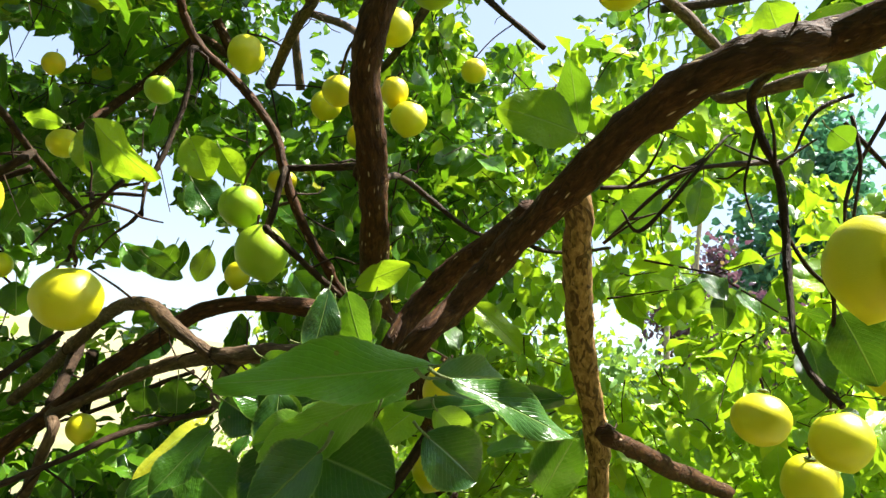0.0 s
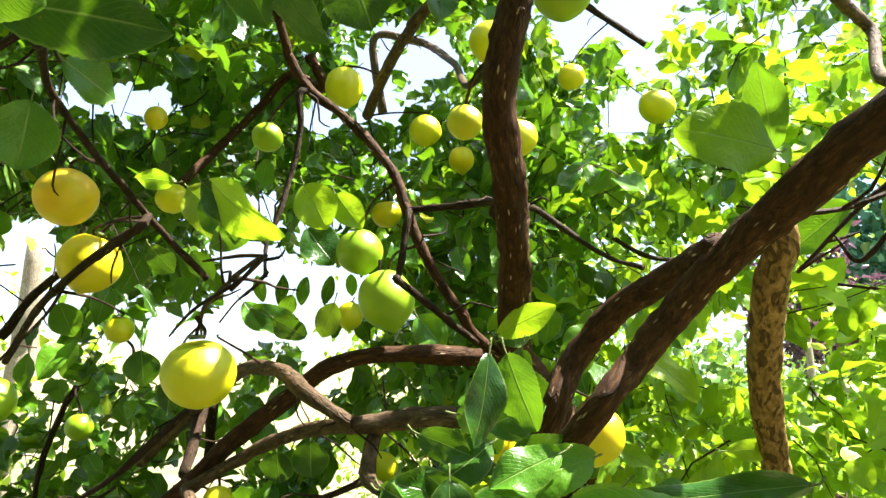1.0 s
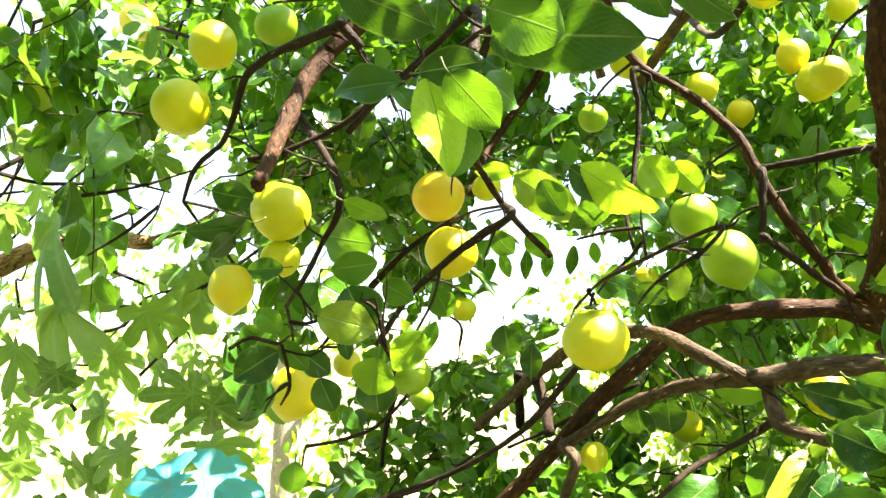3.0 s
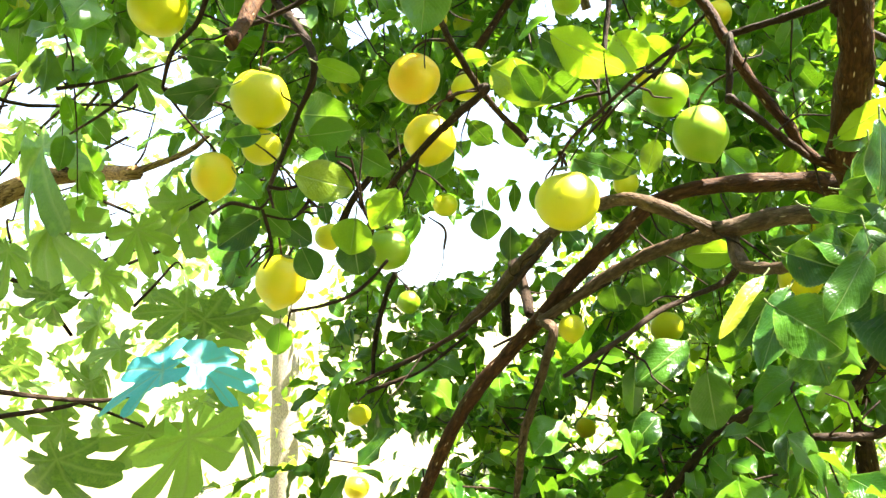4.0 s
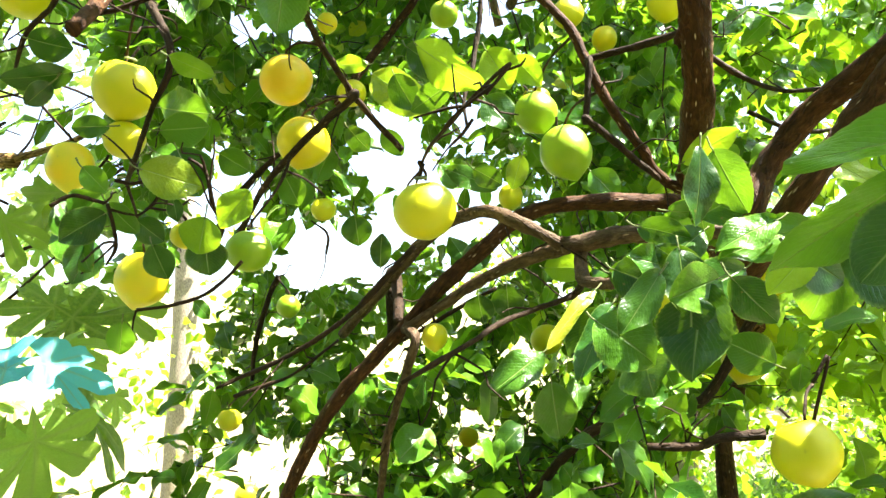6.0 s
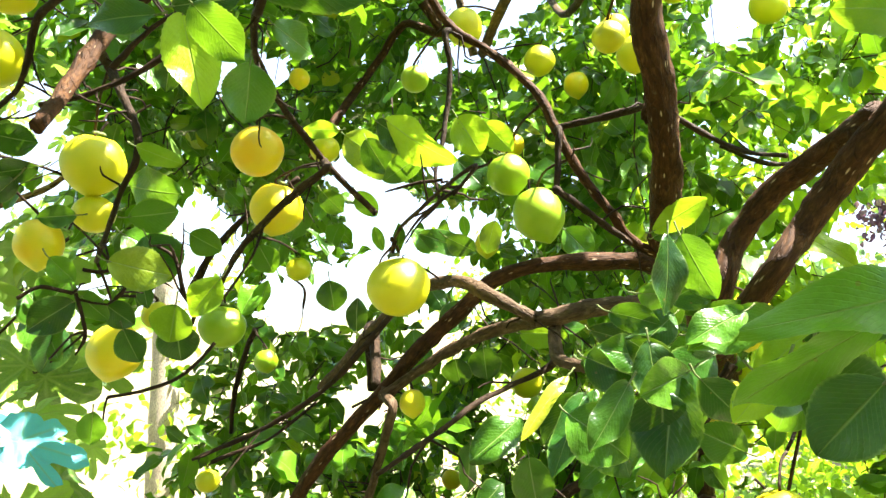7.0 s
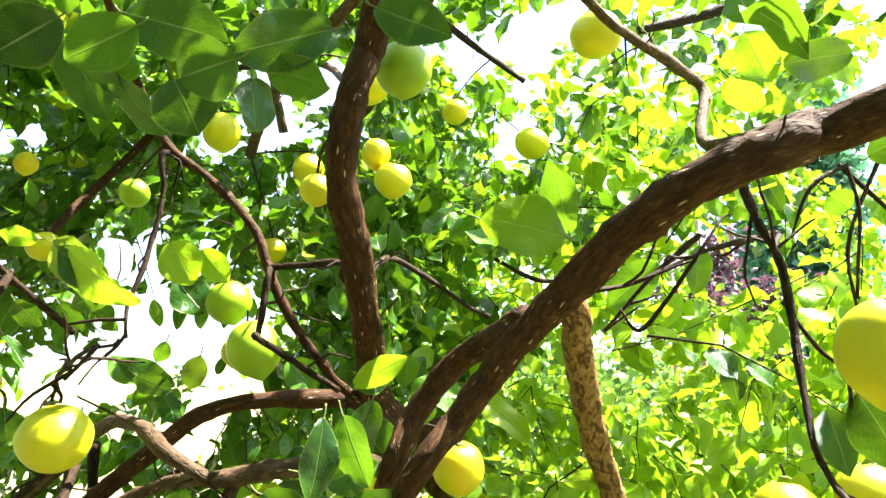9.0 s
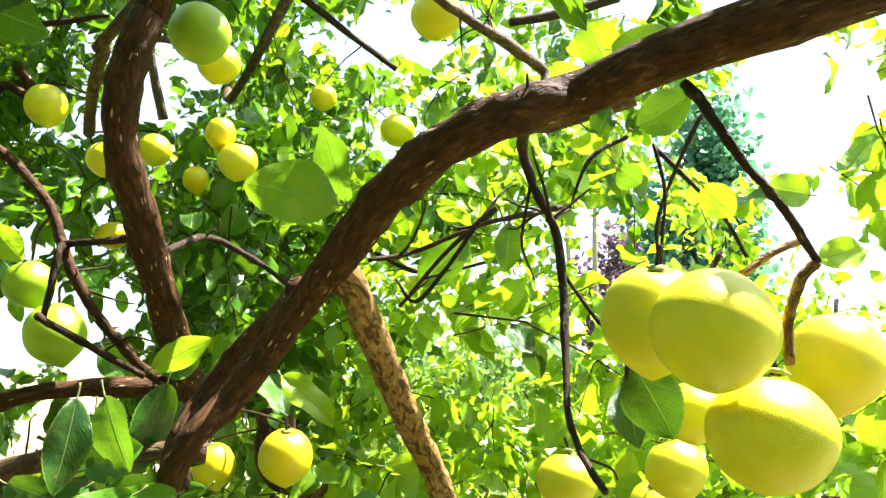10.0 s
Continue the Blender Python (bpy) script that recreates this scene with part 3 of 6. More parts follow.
BOUGHS.append(("branch", [(-0.3451, 0.7905, 1.5455, 0.0066), (-0.3102, 0.748, 1.5317, 0.0064), (-0.3314, 0.7682, 1.4856, 0.0065), (-0.3557, 0.7939, 1.4377, 0.0055), (-0.3828, 0.8254, 1.3861, 0.0057), (-0.4052, 0.8636, 1.3278, 0.0058), (-0.4305, 0.9085, 1.2643, 0.0048), (-0.5193, 1.0737, 1.0435, 0.004)], TAN_BARK))
BOUGHS.append(("twig", [(-0.4298, 0.9481, 1.6272, 0.0107), (-0.4472, 0.9972, 1.6387, 0.0109), (-0.4022, 0.9086, 1.593, 0.0082), (-0.3685, 0.8304, 1.5543, 0.0067)], TWIG))
BOUGHS.append(("twig", [(-0.2916, 0.6945, 1.6424, 0.0037), (-0.3358, 0.6725, 1.5853, 0.0042), (-0.3761, 0.6834, 1.556, 0.0032), (-0.4208, 0.6931, 1.5302, 0.0032), (-0.4704, 0.7029, 1.5071, 0.0032), (-0.5257, 0.7106, 1.4865, 0.0033), (-0.5862, 0.7206, 1.4642, 0.0022)], TWIG))
BOUGHS.append(("twig", [(-0.0817, 0.6341, 1.598, 0.0039), (-0.0991, 0.6891, 1.5821, 0.004), (-0.1296, 0.6442, 1.5654, 0.003), (-0.1585, 0.6031, 1.5502, 0.0029), (-0.1818, 0.5661, 1.5295, 0.0029), (-0.2046, 0.5309, 1.5112, 0.0029), (-0.2278, 0.5033, 1.4939, 0.0019)], TWIG))
BOUGHS.append(("branch", [(-0.0857, 0.6675, 1.636, 0.008), (-0.0916, 0.6886, 1.6329, 0.0081), (-0.0806, 0.6265, 1.5929, 0.0069), (-0.0515, 0.5796, 1.585, 0.0057), (-0.0264, 0.5373, 1.586, 0.0046)], TAN_BARK))
BOUGHS.append(("twig", [(-0.4156, 0.4174, 1.9448, 0.0043), (-0.4255, 0.3966, 1.9609, 0.0049), (-0.4267, 0.3969, 1.9611, 0.0049), (-0.4712, 0.406, 1.9592, 0.0049), (-0.5197, 0.4145, 1.9574, 0.004), (-0.5646, 0.4266, 1.9463, 0.004), (-0.5932, 0.4439, 1.9193, 0.004), (-0.6262, 0.4608, 1.8925, 0.003), (-0.6761, 0.4724, 1.8726, 0.003), (-0.7139, 0.4926, 1.8407, 0.002)], TWIG))
BOUGHS.append(("twig", [(-0.2987, 0.4158, 1.9098, 0.0047), (-0.3331, 0.5007, 2.0062, 0.005), (-0.3706, 0.4962, 1.9761, 0.004), (-0.4077, 0.4891, 1.9445, 0.004), (-0.4425, 0.4776, 1.9133, 0.004), (-0.4797, 0.4646, 1.8872, 0.003), (-0.5207, 0.4498, 1.8682, 0.003), (-0.562, 0.4326, 1.8561, 0.003)], TWIG))
BOUGHS.append(("branch", [(0.2116, 0.6228, 2.3872, 0.0093), (-0.0887, 0.8053, 2.1674, 0.0079), (-0.1339, 0.8792, 2.1736, 0.0082), (-0.1827, 0.9651, 2.1771, 0.0085), (-0.2329, 1.0655, 2.1757, 0.0089), (-0.2907, 1.1921, 2.174, 0.0094)], TAN_BARK))
BOUGHS.append(("branch", [(-0.682, 2.6113, 2.7928, 0.0199), (-0.7066, 2.4809, 3.0422, 0.015), (-0.5813, 2.4815, 3.0493, 0.0149), (-0.4729, 2.5098, 3.0231, 0.0149), (-0.2958, 2.0716, 2.7248, 0.0122), (-0.1478, 1.6127, 2.4488, 0.0095), (0.0849, 1.4157, 2.785, 0.0163)], TAN_BARK))
BOUGHS.append(("twig", [(-0.2058, 0.7071, 1.999, 0.0043), (-0.214, 0.6984, 1.9899, 0.0043), (-0.2095, 0.7025, 1.9529, 0.0032), (-0.2115, 0.7009, 1.9165, 0.0032), (-0.2152, 0.6968, 1.8801, 0.0032), (-0.219, 0.6881, 1.8435, 0.0031), (-0.2235, 0.6778, 1.8094, 0.0021), (-0.2159, 0.6667, 1.7743, 0.0021)], TWIG))
BOUGHS.append(("twig", [(-0.1238, 0.4176, 1.7225, 0.0014), (-0.1049, 0.4191, 1.7451, 0.0018), (-0.1425, 0.4638, 1.7427, 0.0018), (-0.1862, 0.5209, 1.7364, 0.0019), (-0.2383, 0.5914, 1.7276, 0.002), (-0.2897, 0.6882, 1.71, 0.001)], TWIG))
BOUGHS.append(("twig", [(0.4600, 0.3700, 1.8900, 0.0036), (0.4640, 0.3560, 1.8720, 0.0035), (0.4806, 0.3461, 1.831, 0.0026), (0.4933, 0.3487, 1.8175, 0.0026), (0.5058, 0.3529, 1.8046, 0.0026), (0.5181, 0.3591, 1.79, 0.0026), (0.5294, 0.3639, 1.7751, 0.0026)], TWIG))
BOUGHS.append(("twig", [(0.5859, 0.7722, 2.0034, 0.003), (0.617, 0.7752, 1.9727, 0.003), (0.6457, 0.7751, 1.9407, 0.0024), (0.6756, 0.7815, 1.9082, 0.0024), (0.6956, 0.785, 1.8686, 0.0024)], TWIG))
BOUGHS.append(("twig", [(-0.5296, 0.4531, 1.6665, 0.0019), (-0.5526, 0.436, 1.6724, 0.0019), (-0.5702, 0.4265, 1.6613, 0.0019)], TWIG))
BOUGHS.append(("twig", [(-0.5199, 0.455, 1.6898, 0.0019), (-0.5053, 0.4647, 1.6874, 0.0019), (-0.4831, 0.4785, 1.6959, 0.0019)], TWIG))
BOUGHS.append(("twig", [(-0.4816, 0.4768, 1.6987, 0.0019), (-0.4869, 0.4798, 1.6754, 0.0019), (-0.4981, 0.4742, 1.6606, 0.001)], TWIG))
BOUGHS.append(("twig", [(-0.527, 0.4545, 1.6665, 0.0019), (-0.5247, 0.4619, 1.6436, 0.0019), (-0.5248, 0.4668, 1.6234, 0.0019), (-0.5338, 0.4642, 1.6058, 0.001)], TWIG))
BOUGHS.append(("twig", [(-0.4455, 0.4719, 1.7104, 0.0019), (-0.4327, 0.4824, 1.6983, 0.0019), (-0.4287, 0.4903, 1.6666, 0.0019), (-0.423, 0.5011, 1.6408, 0.002), (-0.4361, 0.4974, 1.6212, 0.002)], TWIG))
BOUGHS.append(("twig", [(-0.4366, 0.5552, 1.6154, 0.002), (-0.4517, 0.5489, 1.5971, 0.002), (-0.4725, 0.5408, 1.5789, 0.002), (-0.5, 0.527, 1.5677, 0.002), (-0.5314, 0.5066, 1.5615, 0.002)], TWIG))
BOUGHS.append(("twig", [(-0.2018, 0.6355, 1.79, 0.002), (-0.2342, 0.6374, 1.7892, 0.002), (-0.2722, 0.6393, 1.7833, 0.001)], TWIG))
BOUGHS.append(("twig", [(-0.2009, 0.6389, 1.7749, 0.002), (-0.2154, 0.6444, 1.7605, 0.002), (-0.2363, 0.6492, 1.7441, 0.001), (-0.2546, 0.6569, 1.7245, 0.001)], TWIG))
BOUGHS.append(("twig", [(0.473, 0.5275, 1.9169, 0.0019), (0.4394, 0.5242, 1.8959, 0.0019), (0.4203, 0.5252, 1.8525, 0.0009)], TWIG))
BOUGHS.append(("twig", [(0.5616, 0.7058, 1.9809, 0.0023), (0.5699, 0.705, 1.9258, 0.0023), (0.564, 0.7054, 1.8762, 0.0017), (0.5589, 0.707, 1.8302, 0.0017)], TWIG))
BOUGHS.append(("twig", [(0.4179, 0.5486, 1.8024, 0.0018), (0.4457, 0.554, 1.765, 0.0018), (0.4686, 0.5566, 1.7428, 0.0018), (0.4717, 0.5615, 1.7063, 0.0018)], TWIG))
BOUGHS.append(("twig", [(0.342, 0.5223, 1.8356, 0.0018), (0.3184, 0.5257, 1.8013, 0.0018), (0.2936, 0.5268, 1.7736, 0.0018), (0.2778, 0.5245, 1.7915, 0.0009)], TWIG))
BOUGHS.append(("twig", [(0.5149, 0.431, 1.7795, 0.0027), (0.5382, 0.4314, 1.7952, 0.0027), (0.5634, 0.4341, 1.8063, 0.0028)], PALE_LIT_BARK))
BOUGHS.append(("twig", [(0.5516, 0.4017, 1.7833, 0.0036), (0.5425, 0.4078, 1.7715, 0.0036), (0.536, 0.4148, 1.7471, 0.0036), (0.5387, 0.426, 1.7194, 0.0036)], PALE_LIT_BARK))
BOUGHS.append(("twig", [(-0.5932, 1.0283, 1.6786, 0.0025), (-0.5855, 1.0174, 1.713, 0.0025), (-0.6126, 1.0064, 1.7366, 0.0012)], TWIG))
BOUGHS.append(("twig", [(-0.7314, 1.0928, 1.6469, 0.0052), (-0.764, 1.1076, 1.5977, 0.0052), (-0.8038, 1.1312, 1.5105, 0.0053), (-0.8255, 1.1566, 1.443, 0.004)], TWIG))
BOUGHS.append(("twig", [(-0.2949, 1.0871, 1.6159, 0.0037), (-0.3669, 1.0945, 1.5814, 0.0037), (-0.4412, 1.1006, 1.541, 0.0038), (-0.532, 1.0995, 1.4999, 0.0025)], TWIG))
BOUGHS.append(("twig", [(-0.5649, 1.2567, 1.6313, 0.0109), (-0.5751, 1.2823, 1.5702, 0.0096), (-0.5807, 1.3008, 1.5178, 0.0097)], TWIG))
BOUGHS.append(("twig", [(-0.7929, 0.9813, 1.7175, 0.0075), (-0.7383, 0.9727, 1.7892, 0.0063), (-0.6565, 0.9666, 1.8521, 0.005), (-0.5685, 0.9693, 1.9001, 0.0049)], TWIG))
BOUGHS.append(("twig", [(-0.6389, 0.8354, 1.4421, 0.0035), (-0.5901, 0.8426, 1.4593, 0.0035), (-0.5474, 0.8533, 1.4772, 0.0023), (-0.4796, 0.8642, 1.5276, 0.0023)], TWIG))
BOUGHS.append(("lower_branch", [(0.0898, 0.7539, 1.432, 0.0061), (0.0453, 0.7395, 1.4275, 0.0051), (0.0224, 0.7363, 1.4188, 0.0051), (-0.0288, 0.7185, 1.4176, 0.0041)], TWIG))
BOUGHS.append(("twig", [(0.1407, 0.7643, 1.4853, 0.002), (0.1582, 0.7695, 1.5146, 0.002), (0.1397, 0.7699, 1.4435, 0.002)], TWIG))
BOUGHS.append(("twig", [(-0.6812, 0.4279, 1.8185, 0.002), (-0.7147, 0.4121, 1.7876, 0.002), (-0.7448, 0.3928, 1.7625, 0.001)], TWIG))
BOUGHS.append(("twig", [(-0.8638, 0.4596, 1.8549, 0.0031), (-0.8205, 0.4903, 1.865, 0.0021), (-0.7821, 0.5121, 1.8772, 0.0021)], TWIG))
BOUGHS.append(("twig", [(0.6341, 0.7308, 2.0356, 0.003), (0.5908, 0.7342, 1.9518, 0.0023), (0.5697, 0.7378, 1.8879, 0.0023), (0.577, 0.7465, 1.8288, 0.0017)], TWIG))
BOUGHS.append(("twig", [(0.3689, 0.6016, 1.8733, 0.0029), (0.3467, 0.6044, 1.8547, 0.0029), (0.3207, 0.6081, 1.8305, 0.0019), (0.2794, 0.6186, 1.7829, 0.0019)], TWIG))
BOUGHS.append(("twig", [(-0.1346, 0.6332, 2.0654, 0.0031), (-0.0845, 0.6319, 2.0692, 0.0031), (-0.0186, 0.6309, 2.08, 0.002)], TWIG))
BOUGHS.append(("twig", [(-0.2064, 0.3266, 1.9094, 0.0026), (-0.1867, 0.3263, 1.9225, 0.0017), (-0.1674, 0.3254, 1.9392, 0.0017)], TWIG))
BOUGHS.append(("twig", [(-0.3566, 0.3097, 1.8192, 0.0027), (-0.3266, 0.314, 1.8464, 0.0018), (-0.2844, 0.3204, 1.8679, 0.0018), (-0.2381, 0.3265, 1.8928, 0.0018)], TWIG))
BOUGHS.append(("twig", [(0.5338, 1.5731, 2.6386, 0.011), (0.6777, 1.5893, 2.6793, 0.0127), (0.8198, 1.5892, 2.732, 0.016)], TWIG))
BOUGHS.append(("twig", [(0.0117, 1.5588, 2.6898, 0.0094), (0.1399, 1.559, 2.5836, 0.0077), (0.2501, 1.5683, 2.5019, 0.0061)], TWIG))
BOUGHS.append(("twig", [(0.1794, 1.8501, 2.1124, 0.0064), (0.2954, 1.8942, 2.0614, 0.0064), (0.4005, 1.938, 2.0723, 0.0049), (0.5133, 1.9893, 2.1085, 0.0049)], TWIG))

for i, (name, points, mat) in enumerate(BOUGHS):
    limb(name, local(points), tree, mat, 0.09 if points[0][3] > 0.009 else 0.13, 11 + i, 16 if points[0][3] > 0.009 else 8)

# old scars and nodes on the two thick limbs
for i, (x, y, z, r) in enumerate([(0.218, 0.518, 1.790, 0.010), (0.043, 0.546, 1.992, 0.009), (0.024, 0.644, 1.845, 0.008)]):
    limb("knot", local([(x, y + 0.012, z, r * 1.25), (x, y + 0.003, z, r), (x, y - 0.003, z - 0.001, r * 0.62), (x, y - 0.001, z - 0.001, r * 0.25)]), tree, BARK, 0.22, 400 + i, 12, 4)

# ---- lemons ----
LEMONS = []
LEMONS.append((-0.25, 0.621, 1.672, 0.0703, "lime"))
LEMONS.append((-0.169, 0.83, 1.837, 0.0576, "green"))
LEMONS.append((-0.128, 0.823, 1.777, 0.0688, "green"))
LEMONS.append((-0.449, 0.651, 1.853, 0.0670, "amber"))
LEMONS.append((-0.47, 0.733, 1.796, 0.0714, "yellow"))
LEMONS.append((-0.675, 0.671, 1.609, 0.0707, "yellow"))
LEMONS.append((-0.474, 0.621, 1.635, 0.0540, "green"))
LEMONS.append((-0.64, 0.585, 1.84, 0.0773, "lime"))
LEMONS.append((-0.697, 0.563, 1.742, 0.0574, "yellow"))
LEMONS.append((0.259, 1.418, 2.281, 0.0758, "lime"))
LEMONS.append((-0.185, 1.225, 2.156, 0.0605, "lime"))
LEMONS.append((-0.278, 1.019, 2.15, 0.0627, "lime"))
LEMONS.append((0.324, 0.9, 2.251, 0.0757, "lime"))
LEMONS.append((-0.061, 1.163, 2.301, 0.0766, "lime"))
LEMONS.append((-0.021, 1.159, 1.602, 0.0675, "yellow"))
LEMONS.append((-0.266, 1.388, 1.526, 0.0685, "lime"))
LEMONS.append((0.604, 0.821, 1.621, 0.0707, "lime"))
LEMONS.append((0.605, 0.901, 1.564, 0.0721, "lime"))
LEMONS.append((-1.219, 0.827, 2.335, 0.0764, "amber"))
LEMONS.append((0.126, 0.721, 1.42, 0.0673, "lime"))
LEMONS.append((0.107, 1.236, 1.499, 0.0807, "yellow"))
LEMONS.append((-1.703, 2.453, 0.883, 0.1051, "yellow"))
LEMONS.append((0.491, 0.428, 1.742, 0.0826, "lime"))
LEMONS.append((0.475, 0.495, 1.757, 0.0788, "lime"))
LEMONS.append((0.541, 0.464, 1.673, 0.0874, "lime"))
LEMONS.append((0.535, 0.584, 1.687, 0.0534, "lime"))
LEMONS.append((0.699, 0.634, 1.735, 0.0876, "yellow"))
LEMONS.append((0.425, 0.595, 1.63, 0.0508, "lime"))
# not unripe: the green peel here paints in the shade on this lemon
LEMONS.append((0.079, 0.613, 2.053, 0.0602, "green"))
LEMONS.append((0.129, 0.939, 1.629, 0.0694, "yellow"))
LEMONS.append((-0.516, 0.875, 1.73, 0.0397, "lime"))
LEMONS.append((-0.518, 0.56, 1.648, 0.0315, "lime"))
LEMONS.append((-0.301, 1.224, 1.801, 0.0486, "lime"))
LEMONS.append((-0.255, 1.25, 1.999, 0.0563, "yellow"))
LEMONS.append((0.082, 1.525, 2.403, 0.0618, "yellow"))
LEMONS.append((-0.551, 0.936, 2.066, 0.0346, "yellow"))
LEMONS.append((-0.496, 0.925, 1.932, 0.0483, "lime"))
LEMONS.append((0.001, 1.098, 2.091, 0.0640, "lime"))
LEMONS.append((-0.032, 1.103, 2.142, 0.0507, "yellow"))
LEMONS.append((-0.28, 0.768, 1.966, 0.0388, "green"))
LEMONS.append((-0.014, 0.647, 1.932, 0.0354, "lime"))
LEMONS.append((-0.122, 1.28, 2.118, 0.0489, "yellow"))
LEMONS.append((-0.726, 0.947, 1.391, 0.0409, "lime"))
LEMONS.append((-0.481, 1.531, 1.298, 0.0472, "yellow"))
LEMONS.append((-0.297, 0.784, 1.534, 0.0337, "lime"))
LEMONS.append((-0.649, 0.598, 1.78, 0.0508, "lime"))
LEMONS.append((-0.853, 0.61, 2.021, 0.0852, "lime"))
LEMONS.append((-0.673, 0.486, 2.029, 0.0574, "lime"))
LEMONS.append((-0.581, 0.491, 2.037, 0.0495, "green"))
LEMONS.append((-0.672, 1.036, 1.586, 0.0430, "green"))


def lemon_mesh(name, material, seed, nipple=0.16, oval=1.06):
    """Unit-diameter lemon, stalk end up, blunt nipple below."""
    rng = np.random.default_rng(seed)
    rows, cols = 22, 28
    verts, faces = [], []
    ph = rng.uniform(0, 6, 4)
    for i in range(rows + 1):
        a = math.pi * i / rows
        r = 0.5 * math.sin(a) ** 0.93
        z = 0.5 * oval * math.cos(a)
        if i > rows * 0.8:
            w = (i / rows - 0.8) / 0.2
            z -= nipple * 0.5 * w**2
        if i < 3:
            z -= 0.02 * (3 - i)
        for k in range(cols):
            b = 2 * math.pi * k / cols
            lump = 1 + 0.018 * math.sin(2 * b + ph[0]) + 0.014 * math.sin(3 * b + ph[1] + 2 * a) + 0.012 * math.sin(5 * a + ph[2])
            verts.append((r * lump * math.cos(b), r * lump * math.sin(b), z))
    for i in range(rows):
        for k in range(cols):
            j = (k + 1) % cols
            faces.append((i * cols + k, (i + 1) * cols + k, (i + 1) * cols + j, i * cols + j))
    return mesh_of(name, verts, faces, material)


def calyx_mesh():
    verts, faces = [], []
    for ring, (r, z) in enumerate(((0.0, 0.53), (0.05, 0.535), (0.095, 0.515), (0.1, 0.497), (0.06, 0.485))):
        for k in range(10):
            b = 2 * math.pi * k / 10
            rr = r * (1.18 if k % 2 else 0.85)
            verts.append((rr * math.cos(b), rr * math.sin(b), z))
    for i in range(4):
        for k in range(10):
            j = (k + 1) % 10
            faces.append((i * 10 + k, (i + 1) * 10 + k, (i + 1) * 10 + j, i * 10 + j))
    return mesh_of("calyx", verts, faces, CALYX)


LABELS = {"green": "unripe green lemon with pitted peel on a twig", "lime": "greenish yellow lemon hanging from a thin twig",
          "yellow": "ripe yellow lemon hanging among green leaves", "amber": "deep amber-yellow overripe lemon hanging from a twig"}
lemon_meshes = {(c, s): lemon_mesh("fruit", PEEL[c], 3 * s + 1, (0.05, 0.12, 0.22)[s], (0.90, 0.96, 1.04)[s]) for c in PEEL for s in range(3)}
calyx = calyx_mesh()
rl = np.random.default_rng(4)
for i, (x, y, z, d, colour) in enumerate(LEMONS):
    fruit = tagged(new("lemon"), LABELS[colour], "lemon", "lemons on the tree")
    fruit.matrix_basis = pose(x, y, z, rl.uniform(-22, 22), rl.uniform(-22, 22), rl.uniform(0, 360))
    fruit.scale = (d, d, d)
    part("peel", lemon_meshes[colour, i % 3], fruit)
    part("calyx", calyx, fruit)
    v, f, u = tube([(0, 0, 0.48, 0.03), (0.02, 0.01, 0.58, 0.024), (0.08, 0.03, 0.72, 0.026)], 6, 3, 0.03, i)
    part("stalk", mesh_of("stalk", v, f, TWIG, True, u, "bark"), fruit)

# ---- crown ----
NEAR_LEAVES = []
NEAR_LEAVES.append(((0.15, 0.253, 1.629), (0.059, 0.223, 1.614), (0.19, -0.93, 0.32), 0.0292, "lit"))
NEAR_LEAVES.append(((0.124, 0.276, 1.614), (0.06, 0.313, 1.57), (0.03, -0.91, -0.42), 0.0286, "lit"))
NEAR_LEAVES.append(((0.159, 0.218, 1.623), (0.22, 0.229, 1.608), (0.24, -0.86, 0.46), 0.0182, "leaf"))
NEAR_LEAVES.append(((0.153, 0.232, 1.623), (0.186, 0.263, 1.627), (0.5, -0.86, -0.06), 0.0199, "lit"))
NEAR_LEAVES.append(((0.002, 0.399, 1.579), (-0.025, 0.372, 1.539), (-0.05, -0.94, 0.33), 0.0248, "leaf"))
NEAR_LEAVES.append(((0.11, 0.376, 1.6), (0.09, 0.402, 1.543), (-0.03, -0.95, -0.3), 0.0419, "lit"))
NEAR_LEAVES.append(((0.219, 0.418, 1.561), (0.236, 0.377, 1.601), (-0.13, -0.88, -0.45), 0.0339, "leaf"))
NEAR_LEAVES.append(((0.149, 0.341, 1.609), (0.169, 0.377, 1.59), (0.59, -0.75, -0.28), 0.0229, "young"))
NEAR_LEAVES.append(((0.233, 0.495, 1.845), (0.164, 0.471, 1.858), (0.31, -0.94, 0.13), 0.0523, "young"))
NEAR_LEAVES.append(((0.237, 0.516, 1.853), (0.217, 0.483, 1.908), (-0.45, -0.75, -0.48), 0.0320, "lit"))
NEAR_LEAVES.append(((-0.272, 0.618, 1.86), (-0.222, 0.627, 1.818), (0.11, -0.97, -0.21), 0.0397, "leaf"))
NEAR_LEAVES.append(((0.541, 0.598, 1.74), (0.518, 0.61, 1.672), (-0.69, -0.72, 0.04), 0.0700, "leaf"))
NEAR_LEAVES.append(((-0.303, 0.218, 1.877), (-0.248, 0.241, 1.848), (0.06, -0.82, -0.56), 0.0376, "leaf"))
NEAR_LEAVES.append(((-0.216, 0.25, 1.859), (-0.177, 0.285, 1.848), (0.37, -0.85, -0.39), 0.0422, "lit"))
NEAR_LEAVES.append(((-0.201, 0.245, 1.894), (-0.189, 0.261, 1.858), (-0.16, -0.94, -0.31), 0.0436, "leaf"))
NEAR_LEAVES.append(((-0.295, 0.283, 1.839), (-0.344, 0.265, 1.835), (0.31, -0.95, -0.09), 0.0280, "leaf"))
NEAR_LEAVES.append(((-0.278, 0.289, 1.84), (-0.257, 0.287, 1.77), (0.58, -0.81, 0.05), 0.0390, "young"))
